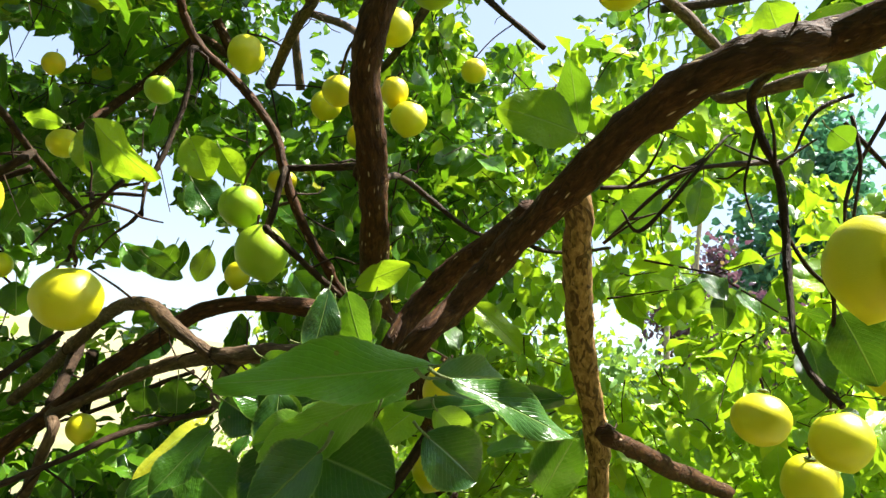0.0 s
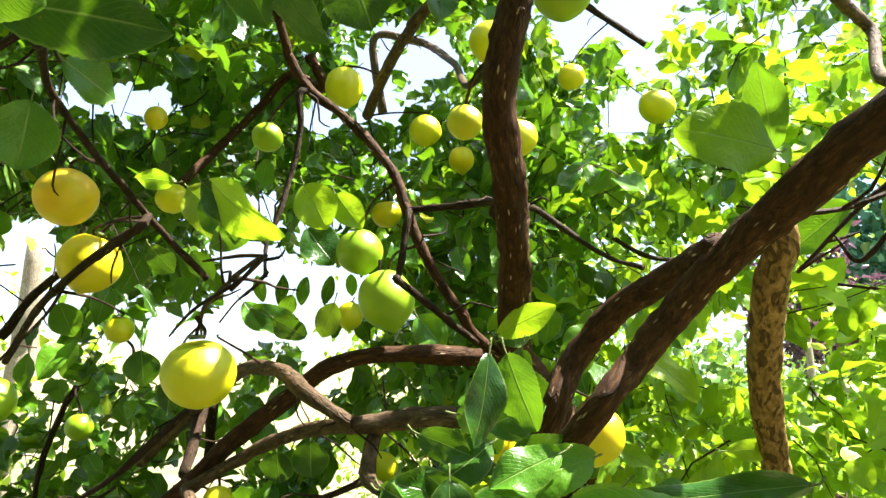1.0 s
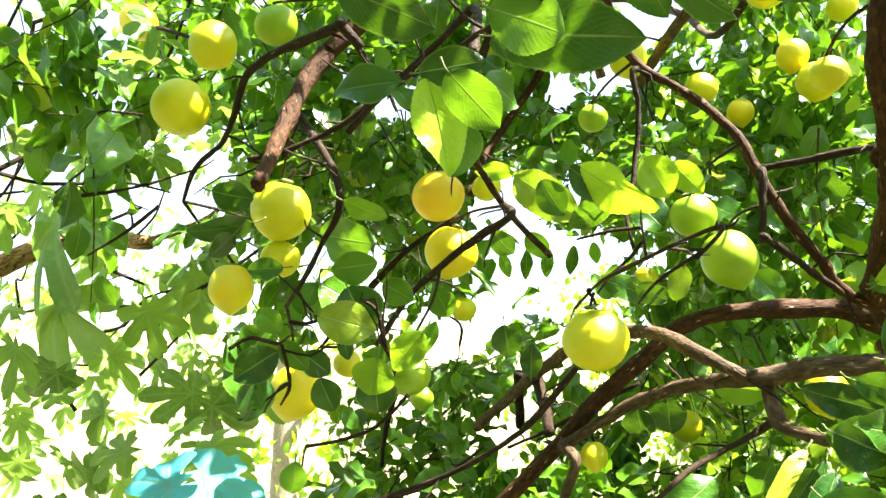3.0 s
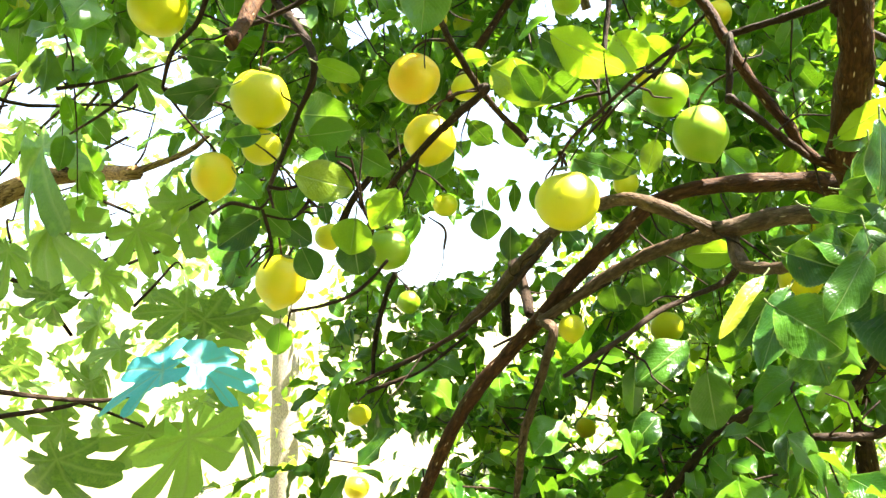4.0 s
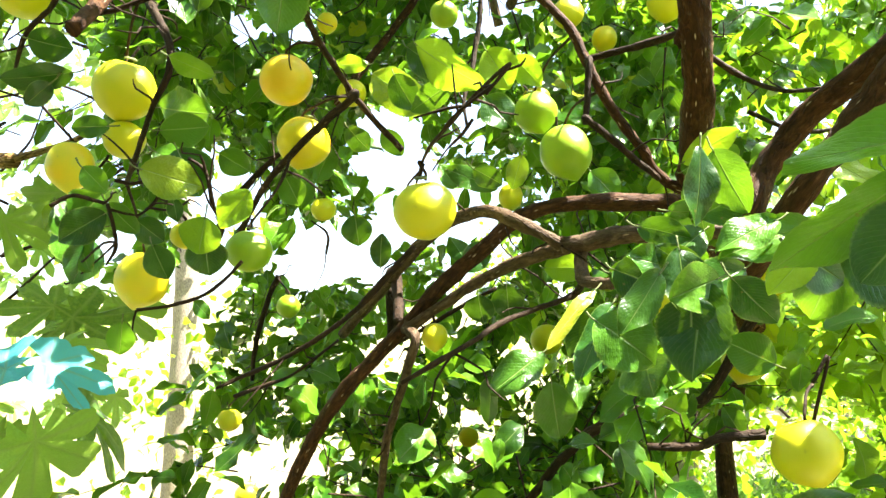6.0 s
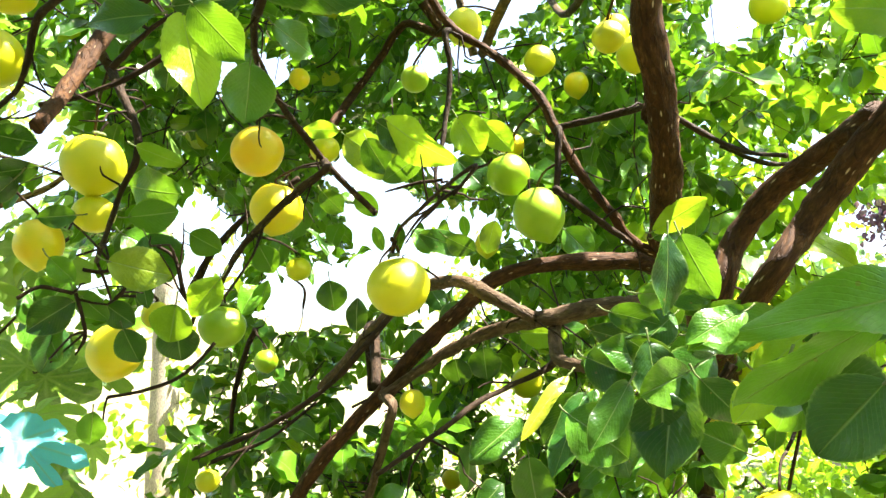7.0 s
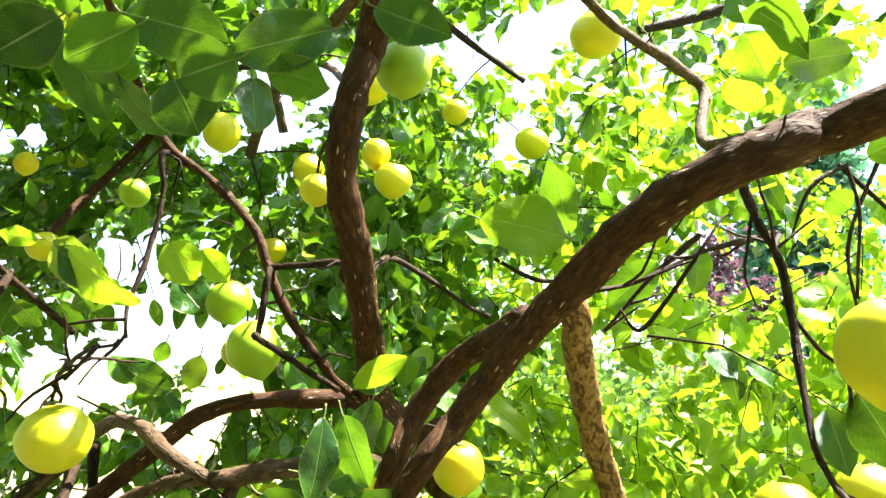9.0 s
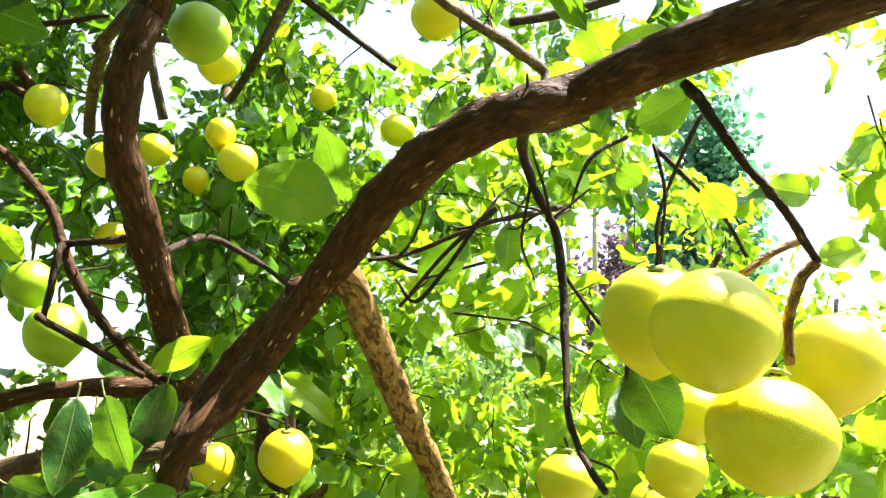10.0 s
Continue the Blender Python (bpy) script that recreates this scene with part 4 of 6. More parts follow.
NEAR_LEAVES.append(((-0.25, 0.263, 1.83), (-0.223, 0.279, 1.791), (-0.06, -0.92, -0.39), 0.0341, "lit"))
NEAR_LEAVES.append(((-0.283, 0.285, 1.844), (-0.239, 0.302, 1.851), (0.32, -0.84, -0.44), 0.0271, "leaf"))
NEAR_LEAVES.append(((-0.141, 0.436, 1.972), (-0.089, 0.452, 1.911), (-0.44, -0.7, -0.56), 0.0405, "leaf"))
NEAR_LEAVES.append(((-0.175, 0.438, 1.991), (-0.138, 0.449, 1.928), (0.11, -0.99, -0.12), 0.0399, "leaf"))
NEAR_LEAVES.append(((-0.549, 0.547, 1.796), (-0.469, 0.53, 1.778), (-0, -0.99, -0.17), 0.0558, "lit"))
NEAR_LEAVES.append(((-0.522, 0.511, 1.733), (-0.473, 0.538, 1.699), (0.54, -0.77, 0.32), 0.0580, "leaf"))
NEAR_LEAVES.append(((-0.258, 0.612, 1.858), (-0.184, 0.602, 1.794), (-0.27, -0.85, -0.45), 0.0513, "young"))
NEAR_LEAVES.append(((-0.472, 0.518, 1.931), (-0.481, 0.517, 1.888), (0.42, -0.89, -0.17), 0.0305, "leaf"))
NEAR_LEAVES.append(((-0.596, 0.481, 1.657), (-0.57, 0.493, 1.686), (0.58, -0.66, -0.48), 0.0495, "lit"))
NEAR_LEAVES.append(((-0.61, 0.471, 1.674), (-0.591, 0.489, 1.64), (0.81, -0.46, 0.36), 0.0494, "leaf"))
NEAR_LEAVES.append(((-0.435, 0.488, 1.653), (-0.445, 0.491, 1.616), (0.23, -0.97, -0.13), 0.0447, "young"))
NEAR_LEAVES.append(((0.046, 0.702, 1.715), (0.019, 0.7, 1.617), (0.63, -0.75, -0.2), 0.0461, "dark"))
NEAR_LEAVES.append(((0.025, 0.73, 1.696), (0.078, 0.726, 1.633), (-0.04, -0.97, -0.23), 0.0617, "dark"))
NEAR_LEAVES.append(((-0.059, 0.74, 1.621), (0.026, 0.707, 1.595), (-0.03, -0.99, -0.1), 0.0366, "dark"))
NEAR_LEAVES.append(((0.096, 0.685, 1.616), (0.023, 0.683, 1.591), (0.11, -0.99, 0.07), 0.0345, "leaf"))
NEAR_LEAVES.append(((0.016, 0.773, 1.729), (0.057, 0.776, 1.752), (0.17, -0.97, -0.15), 0.0345, "leaf"))
NEAR_LEAVES.append(((0.087, 0.707, 1.721), (0.125, 0.71, 1.741), (-0.1, -0.93, 0.35), 0.0281, "lit"))
NEAR_LEAVES.append(((0.114, 0.684, 1.727), (0.087, 0.715, 1.69), (-0.48, -0.87, 0.01), 0.0349, "leaf"))
NEAR_LEAVES.append(((0.262, 0.835, 1.625), (0.325, 0.844, 1.628), (0.19, -0.97, -0.14), 0.0249, "young"))
NEAR_LEAVES.append(((0.233, 0.451, 1.626), (0.118, 0.457, 1.604), (-0.02, -0.89, 0.45), 0.0206, "leaf"))
NEAR_LEAVES.append(((-0.409, 0.818, 1.917), (-0.305, 0.788, 1.836), (-0.06, -0.98, -0.19), 0.0596, "lit"))
NEAR_LEAVES.append(((-0.242, 0.317, 1.876), (-0.137, 0.332, 1.854), (0.07, -0.74, -0.66), 0.0522, "leaf"))
NEAR_LEAVES.append(((-0.3, 0.443, 1.904), (-0.283, 0.491, 1.89), (0.72, -0.69, -0.06), 0.0355, "leaf"))
NEAR_LEAVES.append(((-0.328, 0.449, 1.873), (-0.341, 0.46, 1.819), (0.67, -0.69, -0.25), 0.0506, "leaf"))
NEAR_LEAVES.append(((0.032, 0.499, 1.58), (0.019, 0.477, 1.502), (-0.25, -0.96, 0.1), 0.0548, "dark"))
NEAR_LEAVES.append(((0.042, 0.502, 1.582), (0.008, 0.473, 1.564), (0.44, -0.9, -0.04), 0.0413, "dark"))
NEAR_LEAVES.append(((0.046, 0.564, 1.613), (0.103, 0.558, 1.634), (0.11, -0.99, -0.12), 0.0342, "dark"))
NEAR_LEAVES.append(((-0.042, 0.52, 1.564), (-0.072, 0.471, 1.506), (-0.27, -0.82, 0.5), 0.0284, "dark"))
NEAR_LEAVES.append(((-0.061, 0.557, 1.578), (-0.101, 0.502, 1.534), (-0.14, -0.76, 0.63), 0.0159, "dark"))
NEAR_LEAVES.append(((-0.053, 0.495, 1.549), (-0.004, 0.491, 1.515), (0.32, -0.93, 0.21), 0.0527, "dark"))
NEAR_LEAVES.append(((0.111, 0.223, 1.589), (0.085, 0.23, 1.559), (-0.42, -0.87, 0.25), 0.0341, "dark"))
NEAR_LEAVES.append(((0.09, 0.347, 1.592), (0.06, 0.336, 1.561), (-0.33, -0.79, 0.52), 0.0254, "young"))
NEAR_LEAVES.append(((0.079, 0.361, 1.587), (0.109, 0.37, 1.569), (0.36, -0.93, 0.03), 0.0381, "dark"))
NEAR_LEAVES.append(((0.016, 0.536, 1.591), (-0.027, 0.5, 1.602), (0.5, -0.84, 0.22), 0.0339, "dark"))
NEAR_LEAVES.append(((0.03, 0.52, 1.584), (-0.005, 0.505, 1.61), (0.01, -0.9, -0.44), 0.0292, "dark"))
NEAR_LEAVES.append(((-0.046, 0.538, 1.592), (0.002, 0.533, 1.582), (0.08, -0.99, -0.09), 0.0343, "dark"))
NEAR_LEAVES.append(((-0.072, 0.362, 1.961), (-0.117, 0.35, 1.93), (0.44, -0.8, -0.41), 0.0401, "lit"))
NEAR_LEAVES.append(((-0.09, 0.377, 1.98), (-0.016, 0.387, 1.964), (0.11, -0.97, -0.2), 0.0496, "leaf"))
NEAR_LEAVES.append(((0.003, 0.356, 1.932), (-0.038, 0.355, 1.917), (0.23, -0.87, -0.44), 0.0448, "leaf"))
NEAR_LEAVES.append(((0.007, 0.377, 1.928), (0.013, 0.383, 1.89), (0.72, -0.69, -0), 0.0331, "leaf"))
NEAR_LEAVES.append(((0.018, 0.376, 1.937), (0.061, 0.381, 1.922), (-0.04, -0.82, -0.57), 0.0323, "lit"))
NEAR_LEAVES.append(((0.061, 0.376, 1.964), (-0.003, 0.355, 1.936), (0.28, -0.93, -0.25), 0.0427, "leaf"))
NEAR_LEAVES.append(((0.082, 0.426, 2.011), (0.142, 0.417, 1.983), (-0.09, -0.94, -0.32), 0.0391, "leaf"))
NEAR_LEAVES.append(((-0.054, 0.388, 1.933), (-0.036, 0.397, 1.894), (0.27, -0.96, -0.07), 0.0502, "leaf"))
NEAR_LEAVES.append(((-0.114, 0.416, 1.982), (-0.134, 0.425, 1.946), (0.74, -0.54, -0.39), 0.0474, "lit"))
NEAR_LEAVES.append(((-0.165, 0.413, 2), (-0.22, 0.42, 1.973), (0.37, -0.76, -0.54), 0.0525, "leaf"))
NEAR_LEAVES.append(((0.559, 0.831, 2.165), (0.656, 0.835, 2.18), (0.19, -0.82, -0.55), 0.0623, "leaf"))
NEAR_LEAVES.append(((0.566, 0.973, 2.293), (0.604, 0.975, 2.208), (-0.29, -0.88, -0.37), 0.0700, "young"))
NEAR_LEAVES.append(((0.472, 0.811, 2.13), (0.525, 0.816, 2.096), (-0.3, -0.57, -0.77), 0.0426, "young"))
NEAR_LEAVES.append(((0.018, 0.738, 1.732), (0.081, 0.726, 1.76), (0.22, -0.89, -0.41), 0.0327, "young"))
NEAR_LEAVES.append(((0.157, 0.725, 1.723), (0.215, 0.701, 1.677), (0.35, -0.83, 0.43), 0.0338, "young"))
NEAR_LEAVES.append(((0.469, 0.487, 1.909), (0.509, 0.474, 1.932), (0.02, -0.91, -0.42), 0.0367, "leaf"))
NEAR_LEAVES.append(((0.598, 0.478, 1.802), (0.645, 0.487, 1.813), (0, -0.98, 0.18), 0.0269, "young"))
NEAR_LEAVES.append(((0.477, 0.559, 1.727), (0.503, 0.546, 1.665), (-0.25, -0.95, -0.2), 0.0507, "leaf"))
NEAR_LEAVES.append(((0.644, 0.553, 1.876), (0.598, 0.544, 1.88), (0.11, -0.99, -0.07), 0.0316, "young"))
NEAR_LEAVES.append(((0.54, 0.538, 1.878), (0.57, 0.543, 1.852), (-0.18, -0.86, -0.47), 0.0289, "young"))
NEAR_LEAVES.append(((0.35, 0.695, 1.865), (0.295, 0.704, 1.817), (-0.15, -0.98, 0.11), 0.0440, "lit"))
NEAR_LEAVES.append(((0.395, 0.695, 1.884), (0.391, 0.698, 1.83), (0.13, -0.98, -0.17), 0.0310, "leaf"))
NEAR_LEAVES.append(((0.477, 0.587, 1.97), (0.465, 0.586, 1.941), (-0.26, -0.96, -0.04), 0.0266, "leaf"))
NEAR_LEAVES.append(((-0.15, 0.78, 1.62), (-0.091, 0.773, 1.616), (0.12, -0.98, 0.16), 0.0381, "young"))
NEAR_LEAVES.append(((0.484, 0.59, 1.91), (0.505, 0.591, 1.895), (-0.24, -0.76, -0.6), 0.0292, "lit"))
NEAR_LEAVES.append(((-0.364, 0.948, 1.393), (-0.387, 0.877, 1.355), (0.19, -0.84, 0.5), 0.0609, "leaf"))
NEAR_LEAVES.append(((-0.158, 0.8, 1.515), (-0.212, 0.743, 1.472), (0.19, -0.92, 0.34), 0.0490, "leaf"))
NEAR_LEAVES.append(((-0.124, 0.675, 1.486), (-0.118, 0.694, 1.419), (0.18, -0.97, -0.18), 0.0468, "dark"))
NEAR_LEAVES.append(((-0.045, 0.629, 1.561), (-0.063, 0.602, 1.5), (-0.57, -0.76, 0.32), 0.0175, "dark"))
NEAR_LEAVES.append(((-0.024, 0.621, 1.517), (-0.016, 0.605, 1.48), (-0.43, -0.9, 0.04), 0.0627, "leaf"))
NEAR_LEAVES.append(((0.026, 0.616, 1.576), (0.041, 0.631, 1.514), (-0.31, -0.9, -0.3), 0.0557, "leaf"))
NEAR_LEAVES.append(((-0.216, 0.769, 1.486), (-0.226, 0.781, 1.423), (-0.33, -0.94, -0.06), 0.0334, "leaf"))
NEAR_LEAVES.append(((-0.251, 0.975, 1.294), (-0.308, 0.957, 1.27), (0.1, -0.89, 0.44), 0.0431, "young"))
NEAR_LEAVES.append(((-0.28, 0.865, 1.626), (-0.248, 0.875, 1.672), (0.34, -0.93, -0.15), 0.0406, "leaf"))
NEAR_LEAVES.append(((-0.215, 0.842, 1.604), (-0.213, 0.853, 1.558), (0.17, -0.97, -0.18), 0.0465, "leaf"))
NEAR_LEAVES.append(((-0.25, 0.826, 1.589), (-0.246, 0.834, 1.551), (-0.12, -0.97, -0.21), 0.0463, "leaf"))
NEAR_LEAVES.append(((-0.513, 0.84, 1.306), (-0.534, 0.864, 1.233), (0.35, -0.92, -0.16), 0.0467, "lit"))
NEAR_LEAVES.append(((-0.451, 0.51, 1.637), (-0.452, 0.521, 1.597), (0.38, -0.91, -0.15), 0.0434, "leaf"))
NEAR_LEAVES.append(((-0.468, 0.482, 1.724), (-0.452, 0.502, 1.677), (0.59, -0.81, -0.03), 0.0548, "leaf"))
NEAR_LEAVES.append(((-0.614, 0.481, 1.669), (-0.565, 0.472, 1.6), (0.33, -0.94, 0.12), 0.0521, "leaf"))
NEAR_LEAVES.append(((-0.528, 0.484, 1.549), (-0.539, 0.492, 1.514), (0.59, -0.79, -0.18), 0.0286, "lit"))
NEAR_LEAVES.append(((-0.222, 0.713, 1.737), (-0.191, 0.735, 1.716), (0.13, -0.88, -0.46), 0.0305, "leaf"))
NEAR_LEAVES.append(((-0.407, 0.765, 1.698), (-0.406, 0.777, 1.656), (0.28, -0.95, -0.17), 0.0429, "leaf"))
NEAR_LEAVES.append(((-0.383, 0.799, 1.629), (-0.377, 0.792, 1.675), (0.25, -0.96, -0.15), 0.0310, "leaf"))
NEAR_LEAVES.append(((-0.481, 0.471, 1.742), (-0.44, 0.497, 1.747), (0.3, -0.71, -0.63), 0.0381, "lit"))
NEAR_LEAVES.append(((-0.469, 0.434, 1.693), (-0.422, 0.468, 1.678), (0.35, -0.92, -0.15), 0.0430, "leaf"))
NEAR_LEAVES.append(((-0.522, 0.446, 1.743), (-0.554, 0.426, 1.74), (0.35, -0.92, -0.17), 0.0241, "leaf"))
NEAR_LEAVES.append(((-0.444, 0.436, 1.802), (-0.409, 0.459, 1.783), (0.09, -0.83, -0.55), 0.0240, "young"))
NEAR_LEAVES.append(((-0.545, 0.438, 1.701), (-0.527, 0.452, 1.677), (0.44, -0.9, -0.06), 0.0251, "lit"))
NEAR_LEAVES.append(((-0.545, 0.471, 1.66), (-0.586, 0.45, 1.629), (0.39, -0.89, -0.24), 0.0389, "leaf"))
NEAR_LEAVES.append(((-0.574, 0.484, 1.636), (-0.576, 0.467, 1.586), (0.88, -0.45, -0.11), 0.0393, "leaf"))
NEAR_LEAVES.append(((-0.475, 0.487, 1.676), (-0.473, 0.493, 1.65), (0.57, -0.81, -0.12), 0.0166, "leaf"))
NEAR_LEAVES.append(((-0.542, 0.47, 1.67), (-0.521, 0.493, 1.64), (0.34, -0.93, -0.17), 0.0265, "lit"))
NEAR_LEAVES.append(((-0.538, 0.506, 1.658), (-0.515, 0.525, 1.636), (0.49, -0.87, 0.05), 0.0309, "leaf"))
NEAR_LEAVES.append(((-0.526, 0.519, 1.632), (-0.517, 0.535, 1.595), (0.43, -0.9, -0.12), 0.0340, "leaf"))
NEAR_LEAVES.append(((-0.385, 0.49, 1.677), (-0.414, 0.482, 1.639), (0.37, -0.91, -0.18), 0.0338, "young"))
NEAR_LEAVES.append(((-0.462, 0.542, 1.734), (-0.434, 0.56, 1.715), (0.26, -0.92, -0.29), 0.0322, "lit"))
NEAR_LEAVES.append(((-0.551, 0.373, 1.809), (-0.518, 0.394, 1.802), (0.17, -0.74, -0.65), 0.0342, "leaf"))
NEAR_LEAVES.append(((-0.518, 0.395, 1.78), (-0.573, 0.362, 1.764), (0.35, -0.56, -0.75), 0.0311, "leaf"))
NEAR_LEAVES.append(((-0.533, 0.385, 1.768), (-0.552, 0.376, 1.746), (0.62, -0.57, -0.53), 0.0226, "leaf"))
NEAR_LEAVES.append(((-0.482, 0.709, 1.744), (-0.469, 0.724, 1.706), (0.33, -0.93, -0.16), 0.0380, "lit"))
NEAR_LEAVES.append(((-0.353, 0.77, 1.891), (-0.328, 0.789, 1.844), (0.05, -0.95, -0.32), 0.0433, "leaf"))
NEAR_LEAVES.append(((-0.392, 0.821, 1.831), (-0.371, 0.844, 1.795), (0.12, -0.94, -0.31), 0.0330, "leaf"))
NEAR_LEAVES.append(((-0.434, 0.793, 1.831), (-0.409, 0.817, 1.798), (0.16, -0.93, -0.32), 0.0372, "leaf"))
NEAR_LEAVES.append(((-1.027, 2.355, 2.061), (-1.004, 2.387, 1.967), (0.38, -0.92, -0.13), 0.0477, "lit"))
NEAR_LEAVES.append(((-0.926, 2.355, 2.067), (-0.947, 2.389, 1.959), (0.63, -0.75, -0.22), 0.0474, "leaf"))
NEAR_LEAVES.append(((-0.839, 2.359, 2.062), (-0.863, 2.387, 1.957), (0.2, -0.96, -0.19), 0.0491, "leaf"))
NEAR_LEAVES.append(((-0.743, 2.348, 2.067), (-0.771, 2.379, 1.965), (0.39, -0.89, -0.22), 0.0467, "leaf"))
NEAR_LEAVES.append(((-0.675, 2.356, 2.076), (-0.668, 2.367, 1.996), (0.21, -0.96, -0.19), 0.0426, "lit"))
NEAR_LEAVES.append(((-0.212, 0.736, 1.894), (-0.182, 0.748, 1.845), (0.42, -0.91, -0.01), 0.0526, "young"))
NEAR_LEAVES.append(((-0.183, 0.763, 1.892), (-0.149, 0.771, 1.852), (0.11, -0.97, -0.21), 0.0357, "young"))
NEAR_LEAVES.append(((-0.242, 0.832, 1.866), (-0.201, 0.84, 1.824), (0.44, -0.89, 0.14), 0.0559, "leaf"))
NEAR_LEAVES.append(((-0.233, 0.672, 1.835), (-0.299, 0.684, 1.806), (0.13, -0.96, -0.24), 0.0324, "lit"))
NEAR_LEAVES.append(((-0.382, 0.744, 1.9), (-0.449, 0.747, 1.907), (0.12, -0.98, -0.16), 0.0266, "young"))
NEAR_LEAVES.append(((-0.28, 0.781, 1.755), (-0.21, 0.784, 1.728), (0.23, -0.97, 0.07), 0.0337, "leaf"))
NEAR_LEAVES.append(((-0.176, 0.772, 1.764), (-0.191, 0.785, 1.722), (0.35, -0.9, -0.27), 0.0301, "leaf"))
NEAR_LEAVES.append(((-0.289, 0.919, 1.792), (-0.305, 0.931, 1.759), (0.52, -0.79, -0.33), 0.0245, "lit"))
NEAR_LEAVES.append(((-0.291, 0.778, 1.761), (-0.259, 0.787, 1.73), (0.43, -0.89, 0.13), 0.0284, "leaf"))
NEAR_LEAVES.append(((-0.107, 0.908, 1.768), (-0.07, 0.917, 1.725), (0.32, -0.95, -0.03), 0.0474, "leaf"))
NEAR_LEAVES.append(((0.033, 0.537, 1.698), (0.027, 0.525, 1.627), (0.56, -0.83, -0.05), 0.0331, "leaf"))
NEAR_LEAVES.append(((0.044, 0.562, 1.7), (0.07, 0.555, 1.641), (-0.27, -0.94, -0.21), 0.0409, "lit"))
NEAR_LEAVES.append(((-0.021, 0.555, 1.634), (0.023, 0.546, 1.619), (-0.01, -0.97, -0.26), 0.0279, "dark"))
NEAR_LEAVES.append(((0.088, 0.52, 1.629), (0.042, 0.492, 1.606), (0.15, -0.9, 0.42), 0.0333, "leaf"))
NEAR_LEAVES.append(((0.013, 0.504, 1.607), (0.022, 0.491, 1.548), (0.3, -0.95, 0.02), 0.0379, "leaf"))
NEAR_LEAVES.append(((-0.041, 0.533, 1.594), (-0, 0.525, 1.578), (0.07, -1, 0), 0.0444, "dark"))
NEAR_LEAVES.append(((0.021, 0.489, 1.569), (0.016, 0.491, 1.511), (-0.11, -0.99, -0.1), 0.0540, "leaf"))
NEAR_LEAVES.append(((0.093, 0.305, 1.58), (0.135, 0.302, 1.566), (0.11, -0.99, -0.01), 0.0493, "leaf"))
NEAR_LEAVES.append(((0.147, 0.307, 1.596), (0.179, 0.317, 1.572), (0.32, -0.95, -0.04), 0.0357, "leaf"))
NEAR_LEAVES.append(((-0.055, 0.556, 1.561), (-0.086, 0.551, 1.516), (-0.12, -0.98, 0.13), 0.0330, "dark"))
NEAR_LEAVES.append(((0.049, 0.455, 1.579), (0.08, 0.465, 1.546), (0.02, -0.93, -0.36), 0.0307, "leaf"))
NEAR_LEAVES.append(((0.034, 0.57, 1.63), (-0.004, 0.543, 1.6), (0.14, -0.94, 0.32), 0.0354, "leaf"))
NEAR_LEAVES.append(((0.029, 0.582, 1.691), (0.029, 0.577, 1.618), (-0.7, -0.72, -0.03), 0.0302, "leaf"))
NEAR_LEAVES.append(((0.113, 0.541, 1.627), (0.046, 0.499, 1.6), (0.27, -0.93, 0.23), 0.0371, "lit"))
NEAR_LEAVES.append(((0.065, 0.551, 1.594), (0.019, 0.518, 1.563), (0.36, -0.93, 0.03), 0.0431, "leaf"))
NEAR_LEAVES.append(((0.131, 0.511, 1.611), (0.088, 0.499, 1.572), (-0.12, -0.94, 0.3), 0.0313, "young"))
NEAR_LEAVES.append(((0.031, 0.571, 1.643), (0.076, 0.563, 1.662), (-0.03, -1, 0.09), 0.0401, "leaf"))
NEAR_LEAVES.append(((0.084, 0.547, 1.514), (0.046, 0.53, 1.532), (0.29, -0.94, -0.18), 0.0366, "lit"))
NEAR_LEAVES.append(((0.004, 0.58, 1.651), (0.047, 0.6, 1.647), (0.17, -0.71, -0.68), 0.0379, "leaf"))
NEAR_LEAVES.append(((0.054, 0.353, 1.421), (0.103, 0.368, 1.449), (0.08, -0.97, 0.25), 0.0284, "leaf"))
FIG_LEAVES = []
FIG_LEAVES.append(((-0.769, 0.591, 1.507), (-0.847, 0.547, 1.463), (0.1, -0.62, 0.78), "blue"))
FIG_LEAVES.append(((-0.801, 0.607, 1.504), (-0.754, 0.679, 1.478), (0.35, -0.66, 0.66), "blue"))
FIG_LEAVES.append(((-0.927, 0.649, 1.524), (-1.02, 0.618, 1.511), (0.19, -0.98, 0.07), "fig"))
FIG_LEAVES.append(((-0.924, 0.742, 1.504), (-0.875, 0.834, 1.538), (0.4, -0.9, 0.16), "fig"))
FIG_LEAVES.append(((-0.817, 0.638, 1.441), (-0.873, 0.72, 1.251), (0.78, -0.6, -0.17), "fig"))
FIG_LEAVES.append(((-0.932, 0.788, 1.427), (-0.889, 0.938, 1.353), (0.5, -0.86, -0.08), "fig"))
FIG_LEAVES.append(((-0.989, 0.745, 1.413), (-1.091, 0.76, 1.284), (0.73, -0.46, -0.5), "fig"))
FIG_LEAVES.append(((-1.05, 0.595, 1.394), (-1.08, 0.685, 1.246), (0.8, -0.6, -0.05), "fig"))
FIG_LEAVES.append(((-1.117, 0.704, 1.397), (-1.229, 0.662, 1.383), (0.25, -0.9, -0.36), "fig"))
FIG_LEAVES.append(((-1.121, 0.751, 1.47), (-1.219, 0.735, 1.432), (0.14, -0.99, -0.04), "fig"))
FIG_LEAVES.append(((-1.085, 0.897, 1.591), (-1.05, 1.051, 1.497), (0.62, -0.79, 0.05), "fig"))
FIG_LEAVES.append(((-1.213, 0.996, 1.883), (-1.245, 1.1, 1.682), (0.47, -0.85, -0.23), "fig"))
